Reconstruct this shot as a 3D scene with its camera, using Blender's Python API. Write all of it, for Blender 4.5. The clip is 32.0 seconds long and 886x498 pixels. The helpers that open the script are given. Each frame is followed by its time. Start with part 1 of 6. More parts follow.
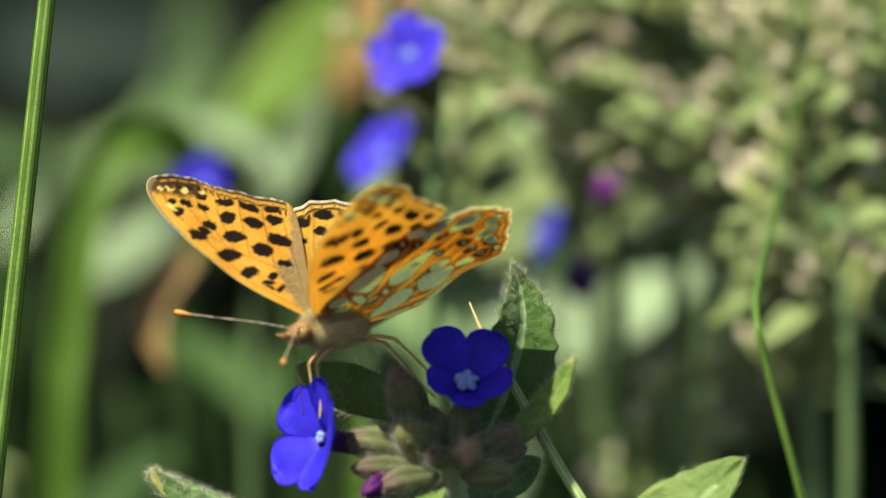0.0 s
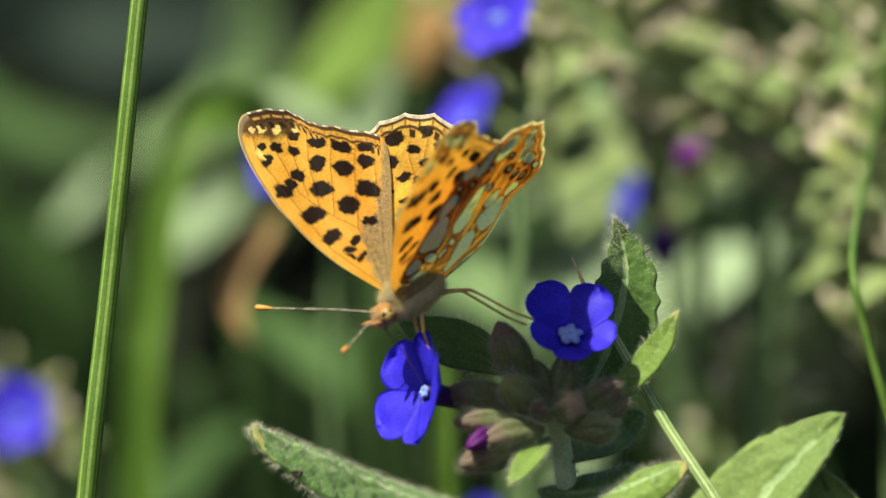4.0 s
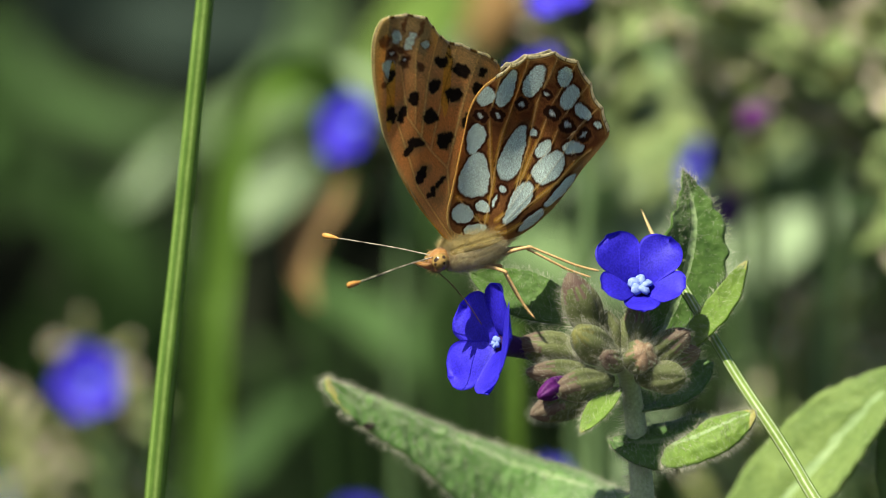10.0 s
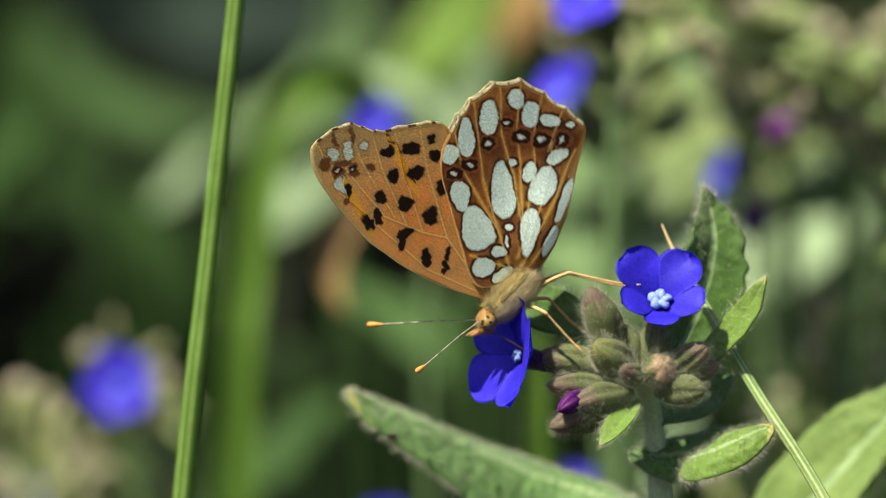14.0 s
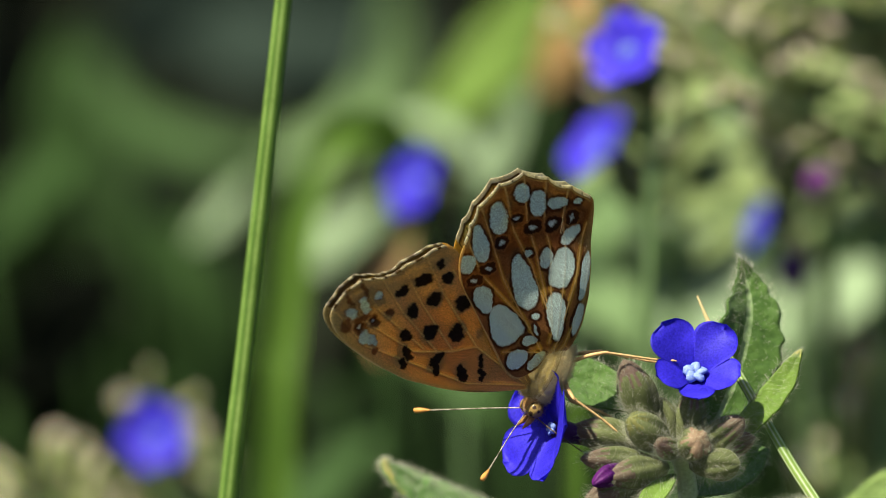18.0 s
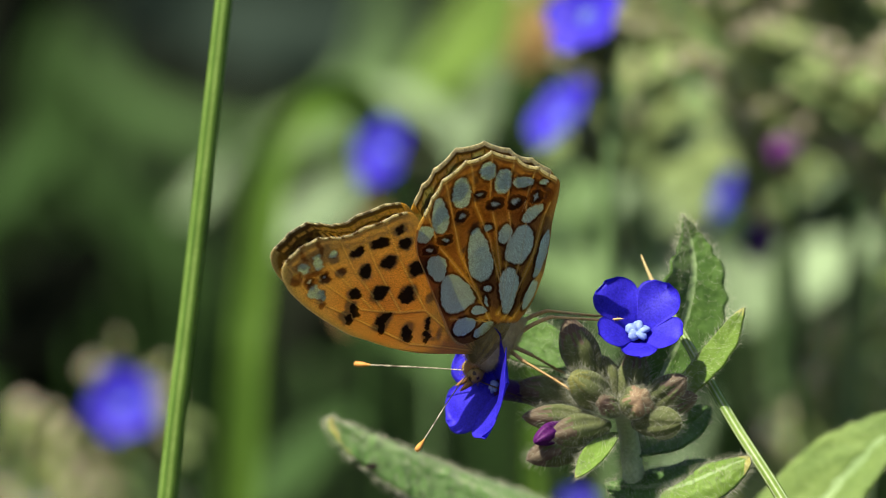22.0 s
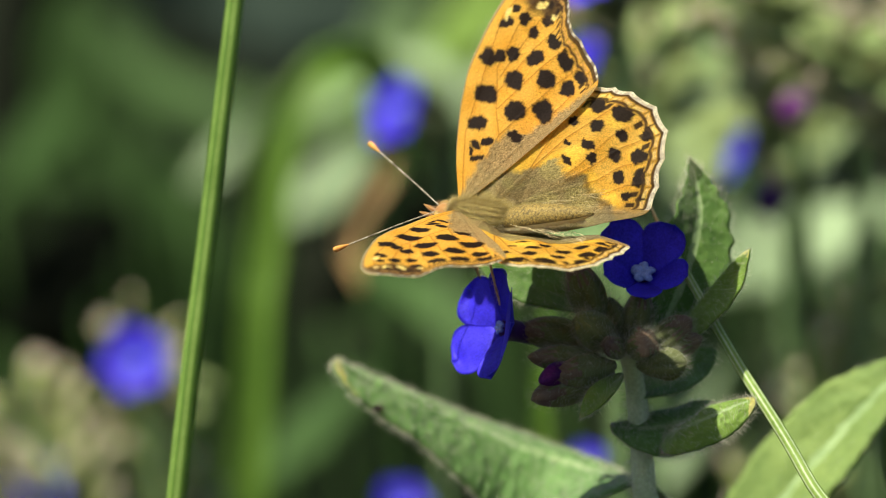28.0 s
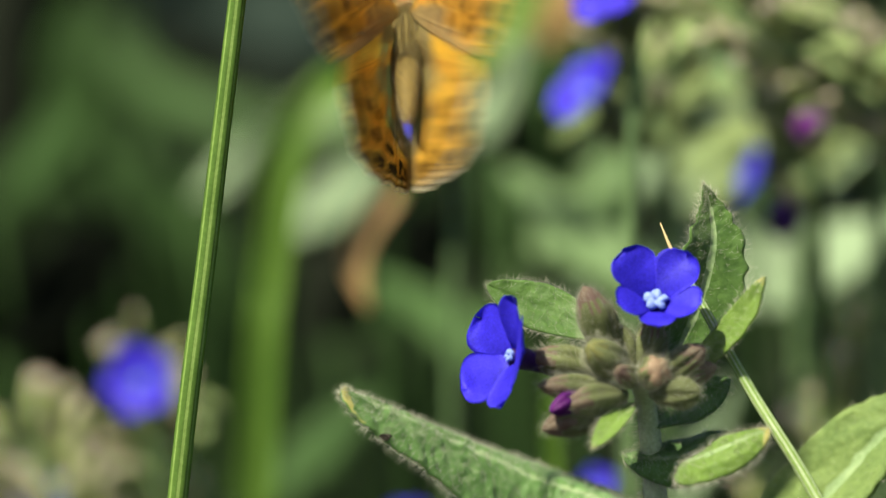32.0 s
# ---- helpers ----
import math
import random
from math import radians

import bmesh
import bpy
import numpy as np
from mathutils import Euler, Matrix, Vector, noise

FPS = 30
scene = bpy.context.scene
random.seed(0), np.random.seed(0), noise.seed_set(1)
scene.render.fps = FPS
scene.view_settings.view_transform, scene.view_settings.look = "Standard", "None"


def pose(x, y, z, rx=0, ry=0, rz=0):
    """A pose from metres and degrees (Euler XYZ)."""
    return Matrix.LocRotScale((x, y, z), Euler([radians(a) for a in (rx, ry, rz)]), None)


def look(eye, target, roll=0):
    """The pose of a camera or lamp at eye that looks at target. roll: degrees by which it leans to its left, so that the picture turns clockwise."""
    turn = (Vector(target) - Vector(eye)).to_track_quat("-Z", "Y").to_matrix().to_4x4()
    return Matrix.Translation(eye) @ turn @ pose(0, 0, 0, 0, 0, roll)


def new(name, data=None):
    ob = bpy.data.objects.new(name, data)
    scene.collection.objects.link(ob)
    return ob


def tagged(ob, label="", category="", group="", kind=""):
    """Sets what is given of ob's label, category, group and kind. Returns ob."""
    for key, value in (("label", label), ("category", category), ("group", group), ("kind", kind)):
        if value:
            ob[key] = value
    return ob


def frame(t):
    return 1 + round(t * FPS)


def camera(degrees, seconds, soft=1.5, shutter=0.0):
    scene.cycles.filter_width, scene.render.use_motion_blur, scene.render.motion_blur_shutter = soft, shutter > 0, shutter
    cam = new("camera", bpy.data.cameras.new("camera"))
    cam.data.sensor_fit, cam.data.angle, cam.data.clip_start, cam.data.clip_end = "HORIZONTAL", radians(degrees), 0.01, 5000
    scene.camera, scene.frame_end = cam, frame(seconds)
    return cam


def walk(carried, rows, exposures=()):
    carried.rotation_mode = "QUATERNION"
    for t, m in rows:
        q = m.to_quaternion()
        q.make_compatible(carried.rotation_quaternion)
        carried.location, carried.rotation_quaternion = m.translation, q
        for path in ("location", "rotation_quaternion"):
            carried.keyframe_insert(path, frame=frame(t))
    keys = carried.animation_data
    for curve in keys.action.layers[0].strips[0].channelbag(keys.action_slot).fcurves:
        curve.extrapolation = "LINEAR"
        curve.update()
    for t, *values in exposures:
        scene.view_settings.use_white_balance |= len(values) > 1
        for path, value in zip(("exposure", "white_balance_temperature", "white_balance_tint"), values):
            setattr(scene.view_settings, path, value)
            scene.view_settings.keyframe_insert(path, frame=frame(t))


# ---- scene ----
# All places below are given in millimetres in the frame of the first line of sight:
# x to the right, y away from the eye, z up across that line.
MM = 0.001
TILT = 12.0          # the line of sight dips by this much
HEIGHT = 0.30        # of the sharp plane's centre over the soil
REACH = 1.0          # from the eye to the sharp plane
LENS = 2 * math.degrees(math.atan(0.04 / REACH))
VIEW = Matrix.Translation((0, 0, HEIGHT)) @ Matrix.Rotation(radians(-TILT), 4, "X")
VIEW3 = VIEW.to_3x3()

cam = camera(LENS, 32.0, soft=0.9, shutter=0.35)
cam.data.dof.use_dof = True
cam.data.dof.focus_distance = REACH - 0.001
cam.data.dof.aperture_fstop = cam.data.lens / 21.0
cam.data.dof.aperture_blades = 0


def hold(t, ax, ay, bx, by, roll, ahead):
    """The camera held in the hand: shifts of the eye and of the aim in mm, lean in degrees, mm ahead."""
    eye = Vector((ax * MM, -REACH, -ay * MM))
    aim = Vector((-bx * MM / REACH, 1.0, by * MM / REACH))
    eye += aim.normalized() * ahead * MM
    return t, look(VIEW @ eye, VIEW @ (eye + aim), roll)


HELD = [
    (0, 18.24, -14.20, 2.42, -7.07, 0.12, 14.50),
    (0.5, 14.83, -11.61, 0.13, -5.48, 0.04, 11.80),
    (1, 14.92, -11.25, 0.55, -5.96, 0.15, 11.38),
    (1.5, 12.89, -8.47, -0.19, -3.90, 0.15, 8.62),
    (2, 11.25, -8.52, -0.69, -4.00, 0.08, 10.45),
    (2.5, 8.94, -7.91, -1.40, -3.84, 0.03, 10.85),
    (3, 5.32, -5.09, -3.00, -1.65, -0.02, 8.70),
    (3.5, 4.87, -6.03, -1.99, -3.17, 0.05, 10.76),
    (5.5, 1.20, -6.12, -2.29, -3.14, -0.14, 12.49),
    (6, -3.52, -1.76, -5.00, -0.65, -0.22, 10.24),
    (6.5, -3.47, -0.83, -3.81, -0.36, -0.21, 8.45),
    (7, -4.24, 0.27, -4.36, 0.02, -0.25, 7.61),
    (7.5, -0.95, 0.15, -1.61, 0.30, -0.23, 8.44),
    (8, -1.95, 0.28, -1.97, 0.21, -0.26, 8.95),
    (8.5, 0.16, 0.07, -0.06, 0.25, -0.26, 8.24),
    (9, -0.00, 0.00, -0.00, -0.00, -0.28, 5.35),
    (9.5, 0.61, 0.80, 0.74, 0.81, -0.31, 3.81),
    (10, 2.33, 2.04, 2.12, 0.81, -0.25, 1.40),
    (10.5, 2.07, 4.28, 2.40, 2.24, -0.22, -1.41),
    (11, 3.40, 4.69, 3.96, 2.46, -0.21, -3.81),
    (11.5, 0.73, 4.93, 2.48, 2.66, -0.14, -5.74),
    (12, 2.14, 4.27, 3.94, 1.72, -0.21, -8.26),
    (12.5, 1.96, 4.30, 4.25, 2.29, -0.21, -6.77),
    (13, 3.95, 1.77, 5.98, 0.80, -0.13, -7.00),
    (13.5, 5.34, -1.09, 7.01, -1.74, -0.06, -7.28),
    (15.5, 7.56, -3.37, 10.42, -3.31, -0.06, -10.97),
    (16, 5.78, -6.18, 9.74, -4.86, -0.05, -6.90),
    (16.5, 5.32, -10.62, 10.38, -6.90, -0.01, -5.10),
    (17, 6.80, -14.21, 11.75, -8.90, 0.01, -1.26),
    (17.5, 7.87, -16.34, 12.52, -9.91, -0.05, -1.58),
    (18, 7.95, -15.60, 12.82, -9.03, -0.08, -2.31),
    (18.5, 9.74, -14.13, 14.30, -9.12, -0.07, -3.74),
    (19, 9.90, -8.71, 14.58, -5.70, -0.03, -4.40),
    (19.5, 12.72, -8.11, 16.70, -5.92, 0.08, -4.07),
    (20, 14.45, -7.76, 17.24, -5.60, 0.05, -4.09),
    (20.5, 16.31, -8.53, 18.45, -5.88, -0.02, -4.51),
    (21, 18.70, -9.61, 19.89, -6.71, 0.01, -4.36),
    (21.5, 20.53, -8.63, 20.81, -5.78, 0.01, -2.55),
    (22, 22.40, -8.56, 22.13, -5.79, 0.02, -3.50),
    (22.5, 22.54, -5.98, 22.13, -4.58, 0.08, -1.55),
    (23, 23.05, -4.02, 22.89, -3.57, 0.01, -4.44),
    (23.5, 25.14, -1.88, 24.54, -2.36, 0.08, -5.53),
    (24, 25.02, -0.22, 23.88, -1.81, 0.11, -7.47),
    (24.5, 26.68, 0.39, 25.06, -1.76, 0.15, -7.71),
    (25, 25.50, 1.00, 24.53, -1.56, 0.10, -9.71),
    (25.5, 27.62, 1.29, 26.55, -0.90, 0.12, -6.66),
    (27.5, 26.28, 1.04, 26.26, -1.11, 0.13, -7.10),
    (28, 25.78, 1.49, 26.05, -1.12, 0.22, -6.57),
    (28.5, 27.69, 3.49, 27.70, -0.27, 0.21, -7.27),
    (29, 23.86, 4.47, 24.92, 0.02, 0.28, -6.67),
    (29.5, 25.17, 4.74, 26.54, 0.07, 0.28, -5.95),
    (30, 22.76, 6.59, 24.79, 1.72, 0.26, -3.59),
    (30.5, 23.83, 5.05, 26.03, 0.55, 0.24, -0.48),
    (31, 23.99, 3.58, 26.11, -0.53, 0.24, 3.63),
    (31.5, 25.26, 0.86, 26.77, -1.68, 0.27, 8.52),
    (32, 25.44, -2.82, 26.56, -3.06, 0.33, 11.85),
]
walk(cam, [hold(*row) for row in HELD])

# ---- light ----
SUN_DIR = Vector((-0.43, -0.25, 0.87)).normalized()
world = bpy.data.worlds.new("sky")
scene.world = world
world.use_nodes = True
wt = world.node_tree
sky = wt.nodes.new("ShaderNodeTexSky")
sky.sky_type, sky.sun_disc = "NISHITA", False
sky.dust_density, sky.ozone_density = 2.5, 0.5
sky.sun_elevation = math.asin(SUN_DIR.z)
sky.sun_rotation = math.atan2(SUN_DIR.x, SUN_DIR.y)
wt.links.new(sky.outputs[0], wt.nodes["Background"].inputs[0])
wt.nodes["Background"].inputs[1].default_value = 0.057
sun = new("sun", bpy.data.lights.new("sun", "SUN"))
sun.data.energy, sun.data.angle, sun.data.color = 5.2, radians(0.55), (1.0, 0.94, 0.73)
sun.matrix_world = look(SUN_DIR * 5, (0, 0, 0))
scene.view_settings.exposure = 1.08


# ---- materials ----
def ramp(nt, fac, stops):
    r = nt.nodes.new("ShaderNodeValToRGB")
    while len(r.color_ramp.elements) < len(stops):
        r.color_ramp.elements.new(0.5)
    for e, (pos, col) in zip(r.color_ramp.elements, stops):
        e.position, e.color = pos, (*col, 1)
    nt.links.new(fac, r.inputs[0])
    return r.outputs[0]


def noise_tex(nt, scale, detail=4.0, rough=0.55, stretch=None):
    co = nt.nodes.new("ShaderNodeTexCoord").outputs["Object"]
    if stretch:
        mp = nt.nodes.new("ShaderNodeMapping")
        mp.inputs["Scale"].default_value = stretch
        nt.links.new(co, mp.inputs[0])
        co = mp.outputs[0]
    n = nt.nodes.new("ShaderNodeTexNoise")
    n.inputs["Scale"].default_value, n.inputs["Detail"].default_value, n.inputs["Roughness"].default_value = scale, detail, rough
    nt.links.new(co, n.inputs["Vector"])
    return n.outputs["Fac"]


def mix_rgb(nt, fac, a, b, mode="MIX"):
    m = nt.nodes.new("ShaderNodeMix")
    m.data_type, m.blend_type = "RGBA", mode
    for val, sock in ((fac, m.inputs[0]), (a, m.inputs[6]), (b, m.inputs[7])):
        if isinstance(val, (int, float)):
            sock.default_value = val
        elif isinstance(val, tuple):
            sock.default_value = (*val, 1)
        else:
            nt.links.new(val, sock)
    return m.outputs[2]


def bump(nt, height, dist, strength=1.0):
    b = nt.nodes.new("ShaderNodeBump")
    b.inputs["Distance"].default_value, b.inputs["Strength"].default_value = dist, strength
    nt.links.new(height, b.inputs["Height"])
    return b.outputs[0]


def soft_mat(name, lo, hi, scale=400.0, rough=0.6, thin=0.0, thin_col=None, spread=None, relief=0.0, fine=3000.0, sheen=0.0, rand=0.0, metal=0.0, gloss=0.2):
    """A matt natural surface: two tones over a large and a fine noise, a part of the light passing through."""
    m = bpy.data.materials.new(name)
    m.use_nodes = True
    nt = m.node_tree
    bsdf = nt.nodes["Principled BSDF"]
    out = nt.nodes["Material Output"]
    big = noise_tex(nt, scale, 3.0, 0.6, spread)
    small = noise_tex(nt, fine, 3.0, 0.6)
    col = ramp(nt, big, [(0.32, lo), (0.68, hi)])
    col = mix_rgb(nt, 0.35, col, ramp(nt, small, [(0.3, tuple(0.6 * c for c in lo)), (0.7, tuple(min(1, 1.25 * c) for c in hi))]))
    if rand:
        info = nt.nodes.new("ShaderNodeObjectInfo").outputs["Random"]
        col = mix_rgb(nt, rand, col, ramp(nt, info, [(0.0, tuple(0.55 * c for c in lo)), (1.0, tuple(min(1, 1.3 * c) for c in hi))]))
    nt.links.new(col, bsdf.inputs["Base Color"])
    bsdf.inputs["Roughness"].default_value = rough
    bsdf.inputs["Metallic"].default_value = metal
    bsdf.inputs["Specular IOR Level"].default_value = gloss
    if sheen:
        bsdf.inputs["Sheen Weight"].default_value, bsdf.inputs["Sheen Roughness"].default_value = sheen, 0.5
    nrm = None
    if relief:
        nrm = bump(nt, small, relief)
        nt.links.new(nrm, bsdf.inputs["Normal"])
    if thin:
        tr = nt.nodes.new("ShaderNodeBsdfTranslucent")
        if thin_col:
            nt.links.new(mix_rgb(nt, 0.75, col, thin_col), tr.inputs[0])
        else:
            nt.links.new(col, tr.inputs[0])
        mx = nt.nodes.new("ShaderNodeMixShader")
        mx.inputs[0].default_value = thin
        nt.links.new(bsdf.outputs[0], mx.inputs[1])
        nt.links.new(tr.outputs[0], mx.inputs[2])
        nt.links.new(mx.outputs[0], out.inputs[0])
    return m


def wing_mat(name, thin):
    """Scales on a wing: the pattern comes from the mesh's own colours, its silver from their alpha."""
    m = bpy.data.materials.new(name)
    m.use_nodes = True
    nt = m.node_tree
    bsdf = nt.nodes["Principled BSDF"]
    at = nt.nodes.new("ShaderNodeVertexColor")
    at.layer_name = "scales"
    grain = noise_tex(nt, 9000.0, 2.0, 0.7)
    col = mix_rgb(nt, 0.8, at.outputs[0], mix_rgb(nt, 1.0, at.outputs[0], ramp(nt, grain, [(0.3, (0.62, 0.6, 0.58)), (0.7, (1.25, 1.22, 1.15))]), "MULTIPLY"))
    nt.links.new(col, bsdf.inputs["Base Color"])
    bsdf.inputs["Roughness"].default_value = 0.5
    mul = nt.nodes.new("ShaderNodeMath")
    mul.operation, mul.inputs[1].default_value = "MULTIPLY", 0.25
    nt.links.new(at.outputs[1], mul.inputs[0])
    nt.links.new(mul.outputs[0], bsdf.inputs["Metallic"])
    bsdf.inputs["Specular IOR Level"].default_value = 0.12
    nt.links.new(bump(nt, grain, 0.00004, 0.9), bsdf.inputs["Normal"])
    tr = nt.nodes.new("ShaderNodeBsdfTranslucent")
    thinner = nt.nodes.new("ShaderNodeGamma")
    thinner.inputs[1].default_value = 0.68
    nt.links.new(col, thinner.inputs[0])
    tints = mix_rgb(nt, at.outputs[1], (1.08, 1.06, 0.72), (0.66, 0.98, 0.92))
    nt.links.new(mix_rgb(nt, 1.0, thinner.outputs[0], tints, "MULTIPLY"), tr.inputs[0])
    mx = nt.nodes.new("ShaderNodeMixShader")
    dense = nt.nodes.new("ShaderNodeMath")
    dense.operation, dense.inputs[1].default_value, dense.inputs[2].default_value = "MULTIPLY_ADD", -0.4 * thin, thin
    nt.links.new(at.outputs[1], dense.inputs[0])
    nt.links.new(dense.outputs[0], mx.inputs[0])
    nt.links.new(bsdf.outputs[0], mx.inputs[1])
    nt.links.new(tr.outputs[0], mx.inputs[2])
    nt.links.new(mx.outputs[0], nt.nodes["Material Output"].inputs[0])
    return m


def petal_mat(name, lo, hi):
    m = soft_mat(name, lo, hi, 300.0, 0.5, 0.45, None, None, 0.00004, 5000.0)
    return m


M_WING = wing_mat("wing_scales", 0.64)
M_FUR_TOP = soft_mat("fur_olive", (0.22, 0.165, 0.045), (0.45, 0.345, 0.11), 900.0, 0.7, 0.15, None, None, 0, 6000.0, 0.4)
M_FUR_GOLD = soft_mat("fur_gold", (0.22, 0.095, 0.022), (0.44, 0.22, 0.06), 900.0, 0.55, 0.3, None, None, 0, 6000.0, 0.4)
M_FUR_PALE = soft_mat("fur_pale", (0.64, 0.49, 0.25), (0.94, 0.81, 0.52), 900.0, 0.7, 0.45, None, None, 0, 6000.0, 0.4)
M_BODY = soft_mat("body_skin", (0.012, 0.009, 0.005), (0.27, 0.19, 0.05), 3800.0, 0.6, 0, None, None, 0.00008, 6000.0, 0.05)
M_EYE = soft_mat("compound_eye", (0.17, 0.10, 0.03), (0.31, 0.21, 0.07), 2600.0, 0.25, 0, None, None, 0.00002, 9000.0)
M_PUPIL = soft_mat("eye_spots", (0.02, 0.015, 0.01), (0.05, 0.03, 0.02), 2500.0, 0.2)
M_LEG = soft_mat("leg_skin", (0.42, 0.25, 0.10), (0.66, 0.45, 0.22), 900.0, 0.45, 0.1)
M_ANT = soft_mat("antenna_rings", (0.05, 0.035, 0.025), (0.52, 0.46, 0.36), 1500.0, 0.55, 0, None, (1, 1, 1))
M_CLUB = soft_mat("antenna_club", (0.36, 0.15, 0.035), (0.66, 0.33, 0.085), 900.0, 0.5, 0.1)
M_PROB = soft_mat("proboscis_skin", (0.03, 0.02, 0.012), (0.10, 0.06, 0.03), 900.0, 0.35)
M_PETAL = petal_mat("alkanet_petal", (0.018, 0.012, 0.42), (0.056, 0.038, 0.80))
M_PETAL_FAR = petal_mat("far_alkanet_petal", (0.022, 0.014, 0.42), (0.085, 0.055, 0.78))
M_TUBE = petal_mat("corolla_tube", (0.03, 0.010, 0.09), (0.085, 0.03, 0.19))
M_VIOLET = petal_mat("violet_petal", (0.10, 0.012, 0.17), (0.26, 0.05, 0.32))
M_VIOLET_D = petal_mat("dark_violet_petal", (0.035, 0.006, 0.08), (0.16, 0.02, 0.20))
# white scales, with the blue of shade put into their colour
M_SCALE = soft_mat("throat_scale", (0.12, 0.20, 0.62), (0.34, 0.45, 0.84), 2000.0, 0.5, 0.3)
M_CALYX = soft_mat("calyx_skin", (0.058, 0.074, 0.027), (0.150, 0.170, 0.070), 350.0, 0.65, 0.2, (0.3, 0.34, 0.1), None, 0.00006, 4000.0, 0.1)
M_CALYX_P = soft_mat("calyx_purple", (0.088, 0.044, 0.052), (0.170, 0.138, 0.090), 450.0, 0.65, 0.3, (0.35, 0.22, 0.15), None, 0.00006, 4000.0, 0.1)
M_HAIR = soft_mat("plant_hair", (0.42, 0.43, 0.33), (0.68, 0.68, 0.56), 900.0, 0.5, 0.35)
M_LEAF = soft_mat("alkanet_leaf", (0.055, 0.125, 0.030), (0.145, 0.275, 0.085), 520.0, 0.55, 0.30, (0.25, 0.50, 0.06), None, 0.0001, 2600.0, 0.12)
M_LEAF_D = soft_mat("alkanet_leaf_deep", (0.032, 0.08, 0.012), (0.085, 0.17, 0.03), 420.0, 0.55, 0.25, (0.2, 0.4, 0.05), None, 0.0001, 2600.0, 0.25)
M_RIB = soft_mat("leaf_midrib", (0.15, 0.24, 0.09), (0.27, 0.37, 0.17), 400.0, 0.6, 0.2, (0.3, 0.42, 0.12), None, 0.00006, 3000.0, 0.3)
M_LEAF_BRIGHT = soft_mat("bright_leaf", (0.085, 0.16, 0.018), (0.18, 0.29, 0.05), 520.0, 0.55, 0.30, (0.3, 0.5, 0.08), None, 0.0001, 2600.0, 0.25)
M_TIP = soft_mat("yellowed_leaf_edge", (0.35, 0.36, 0.08), (0.55, 0.5, 0.18), 400.0, 0.6, 0.3)
M_STEM = soft_mat("alkanet_stem", (0.32, 0.41, 0.23), (0.52, 0.60, 0.38), 300.0, 0.6, 0.1, None, None, 0.00006, 3000.0, 0.3)
M_GRASS = soft_mat("grass_green", (0.055, 0.115, 0.018), (0.11, 0.20, 0.036), 200.0, 0.45, 0.25, (0.3, 0.5, 0.06), None, 0.00004, 3000.0)
M_GRASS_L = soft_mat("grass_rib", (0.15, 0.25, 0.05), (0.25, 0.36, 0.10), 200.0, 0.45, 0.25, (0.3, 0.5, 0.06))
M_STRAW = soft_mat("dry_straw", (0.45, 0.33, 0.15), (0.66, 0.52, 0.28), 300.0, 0.6, 0.25)
M_BLADE = soft_mat("broad_blade", (0.050, 0.110, 0.012), (0.106, 0.195, 0.028), 60.0, 0.45, 0.3, (0.18, 0.38, 0.03), None, 0, 800.0)
M_SIDE = soft_mat("side_leaf", (0.085, 0.15, 0.035), (0.19, 0.27, 0.075), 160.0, 0.6, 0.25, (0.28, 0.42, 0.08), None, 0.0002, 1800.0, 0.15)
M_BRACT = soft_mat("bract_leaf", (0.11, 0.17, 0.055), (0.25, 0.32, 0.12), 60.0, 0.6, 0.25, (0.28, 0.38, 0.12), None, 0.0002, 1800.0, 0.2)
M_DRY = soft_mat("withered_blade", (0.27, 0.165, 0.065), (0.46, 0.31, 0.14), 60.0, 0.6, 0.3, (0.6, 0.3, 0.1), None, 0, 800.0)
# pale to dim leaf tones carry part of the sun and shade
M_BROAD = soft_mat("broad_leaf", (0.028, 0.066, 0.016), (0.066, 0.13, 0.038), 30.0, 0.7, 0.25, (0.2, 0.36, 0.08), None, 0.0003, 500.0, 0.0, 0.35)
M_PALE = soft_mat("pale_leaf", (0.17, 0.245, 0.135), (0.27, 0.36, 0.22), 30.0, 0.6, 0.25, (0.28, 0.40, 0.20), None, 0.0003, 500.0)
# leaf green darkened in colour to stand for half shade
M_DIM = soft_mat("half_shade_leaf", (0.016, 0.040, 0.010), (0.042, 0.085, 0.024), 30.0, 0.75, 0.2, None, None, 0.0003, 500.0, 0.0, 0.3, 0.0, 0.1)
# near-black leaf tone that stands for deep shade between the plants
M_SHADE = soft_mat("deep_shade_leaf", (0.005, 0.007, 0.005), (0.014, 0.017, 0.011), 25.0, 0.9, 0.0, None, None, 0.0003, 500.0, 0.0, 0.4, 0.0, 0.02)
M_BUD = soft_mat("spike_bud", (0.19, 0.26, 0.07), (0.37, 0.41, 0.14), 120.0, 0.6, 0.25, (0.4, 0.45, 0.16), None, 0, 1500.0, 0.4, 0.2)
M_BUD_TIP = soft_mat("spike_bud_tip", (0.54, 0.42, 0.33), (0.85, 0.72, 0.59), 120.0, 0.6, 0.3, None, None, 0, 1500.0, 0.4, 0.3)
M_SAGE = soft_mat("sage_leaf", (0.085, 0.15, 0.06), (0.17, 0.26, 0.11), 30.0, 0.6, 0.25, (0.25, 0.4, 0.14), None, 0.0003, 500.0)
# bluish dark tone that paints the shade inside the hollow
M_HOLLOW = soft_mat("hollow_shade_leaf", (0.014, 0.026, 0.021), (0.036, 0.056, 0.044), 30.0, 0.7, 0.1, None, None, 0.0003, 500.0, 0.0, 0.3, 0.0, 0.1)
# soil tone darkened to stand for shade in the gaps between plants
M_SOIL = soft_mat("soil", (0.008, 0.007, 0.005), (0.028, 0.022, 0.015), 30.0, 0.9, 0, None, None, 0.002, 300.0)


